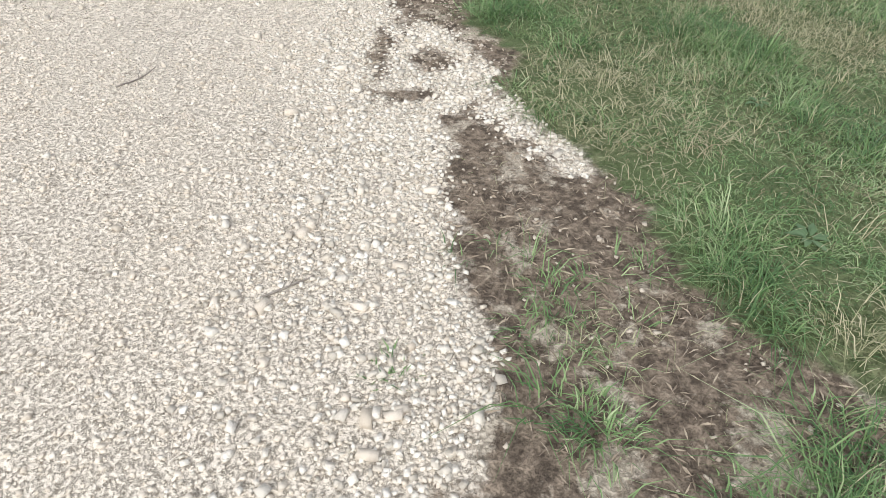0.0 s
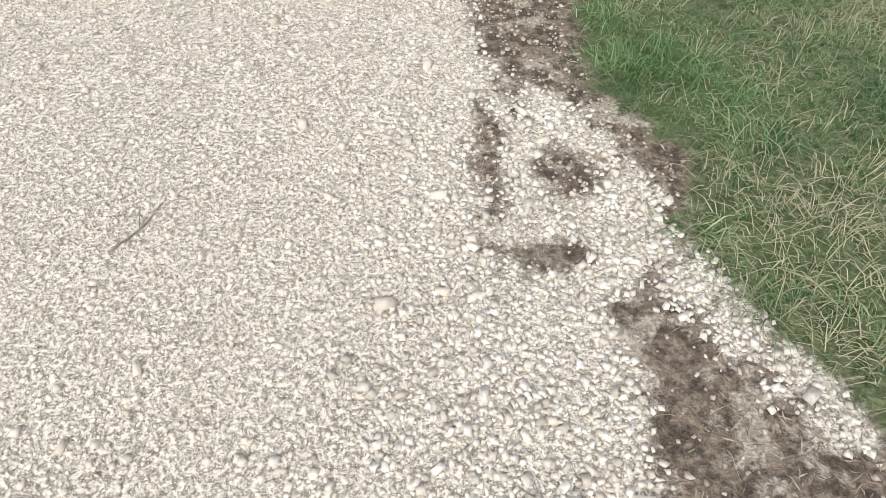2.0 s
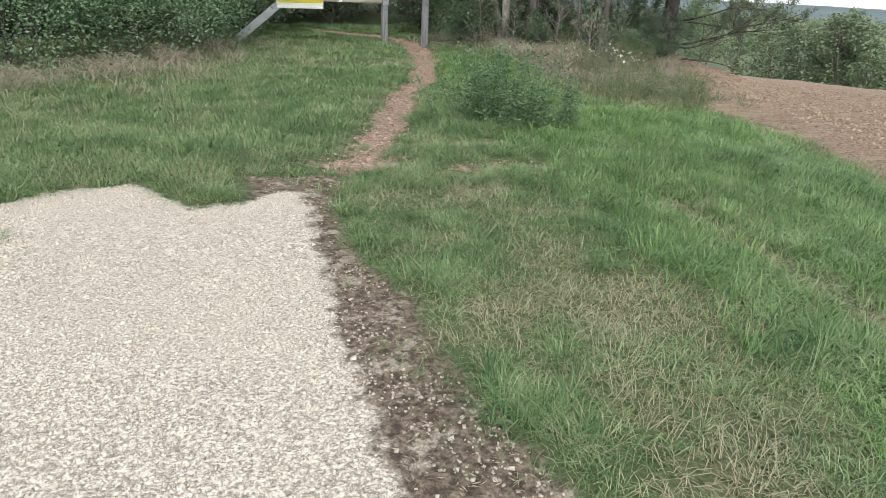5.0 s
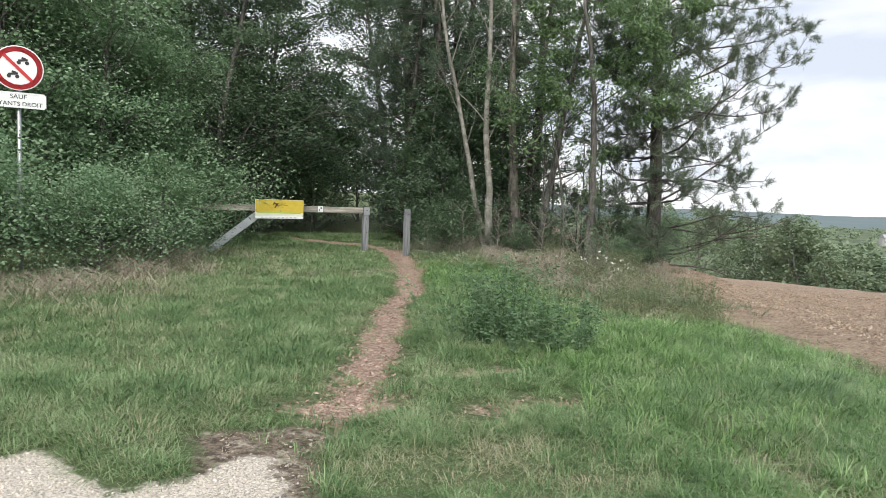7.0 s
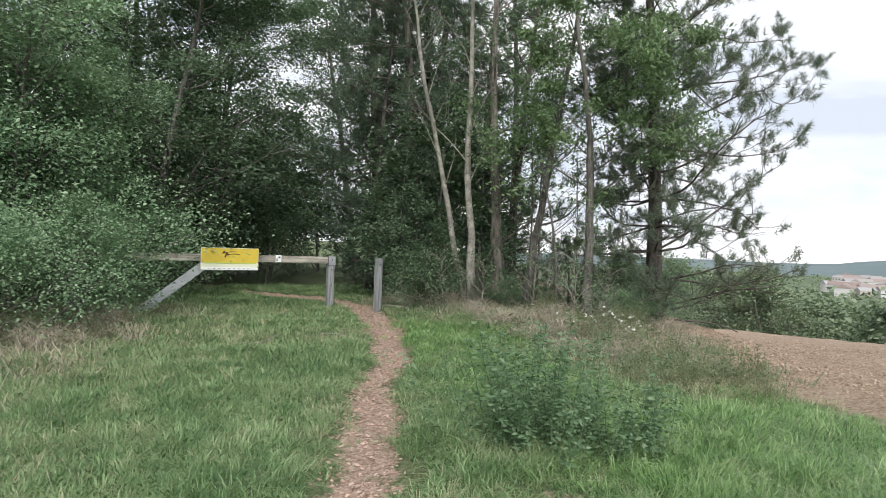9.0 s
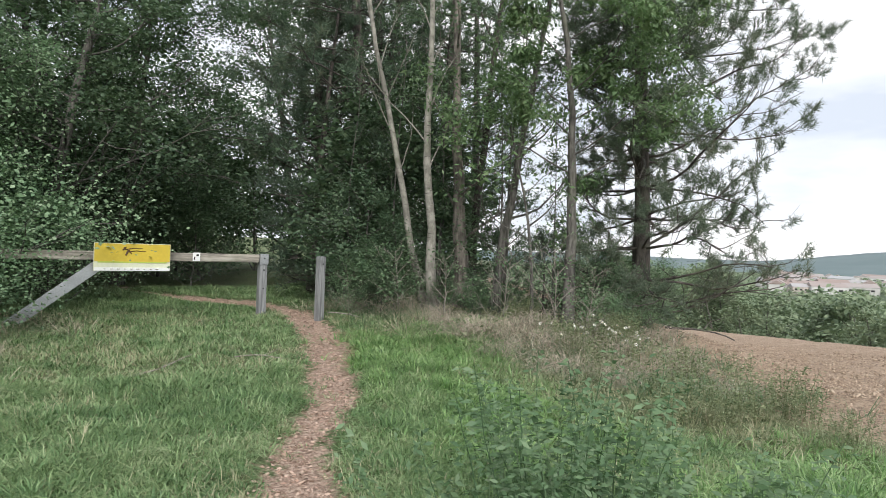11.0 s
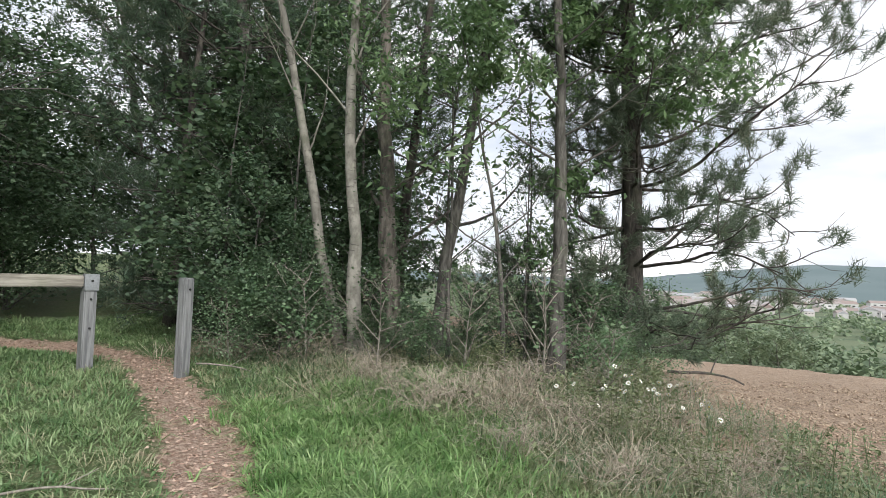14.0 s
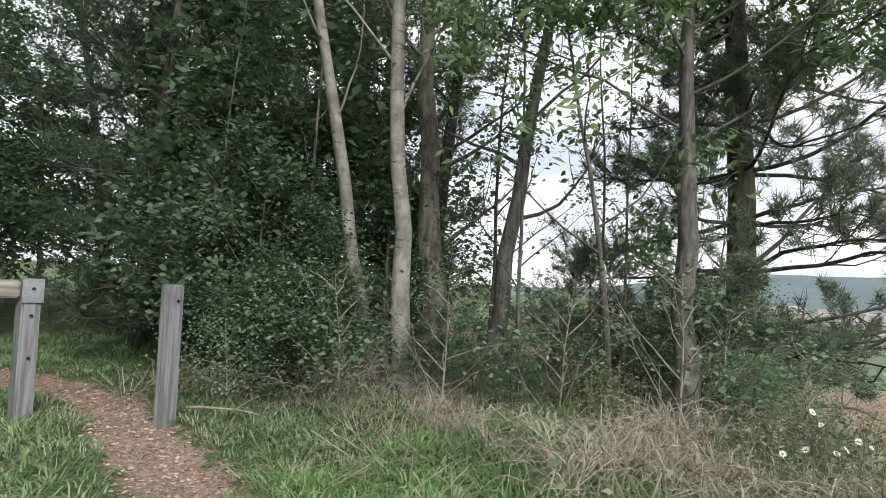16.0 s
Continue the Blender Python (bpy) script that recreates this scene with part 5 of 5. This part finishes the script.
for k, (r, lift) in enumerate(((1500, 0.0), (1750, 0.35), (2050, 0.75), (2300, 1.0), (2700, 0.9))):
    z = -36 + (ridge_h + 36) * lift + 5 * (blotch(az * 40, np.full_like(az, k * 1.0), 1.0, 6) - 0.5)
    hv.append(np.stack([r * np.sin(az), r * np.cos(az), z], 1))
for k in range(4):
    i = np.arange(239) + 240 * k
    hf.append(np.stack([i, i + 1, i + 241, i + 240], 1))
tagged(solid("backdrop_hill", np.concatenate(hv), np.concatenate(hf), M_hill, None, True), "wooded hill across the valley, its blue-green colour holding the distance haze", "hill", kind="structure")


def house(seed, w, d, h):
    root = new("house")
    part("wall", box((w, d, h + 6), (0, 0, h / 2 - 3), 0.0), M_plaster, root)
    bm = bmesh.new()
    q = [bm.verts.new(c) for c in ((-w / 2 - 0.4, -d / 2 - 0.4, h), (w / 2 + 0.4, -d / 2 - 0.4, h), (w / 2 + 0.4, d / 2 + 0.4, h), (-w / 2 - 0.4, d / 2 + 0.4, h), (-w / 2, 0, h + d * 0.28), (w / 2, 0, h + d * 0.28))]
    for f in ((0, 1, 5, 4), (2, 3, 4, 5), (1, 2, 5), (3, 0, 4), (0, 3, 2, 1)):
        bm.faces.new([q[i] for i in f])
    part("roof", bm, M_tile, root)
    for i in range(3):
        part("window", box((w * 0.12, 0.2, h * 0.22), (-w * 0.3 + i * w * 0.3, -d / 2 - 0.02, h * 0.6), 0.0), M_black, root)
    return tagged(root, "pale distant town house with tiled roof", "house", "town in the valley")


models = [house(1, 11, 9, 5), house(2, 16, 11, 7), house(3, 34, 14, 8)]
for m in models:
    m.location = (0, 0, -300)
hrng = np.random.default_rng(12)
for i in range(210):
    a, r = radians(hrng.uniform(56, 86)), hrng.uniform(720, 1490)
    x, y = r * math.sin(a), r * math.cos(a)
    m = models[hrng.choice(3, p=(0.3, 0.35, 0.35))]
    z = float(height(x, y))
    if i < 3:
        models[i].location = (x, y, z); models[i].rotation_euler = (0, 0, -a)
    else:
        copy_thing(m, pose(x, y, z, 0, 0, -math.degrees(a) + hrng.choice([-30, 0, 25, 90])))
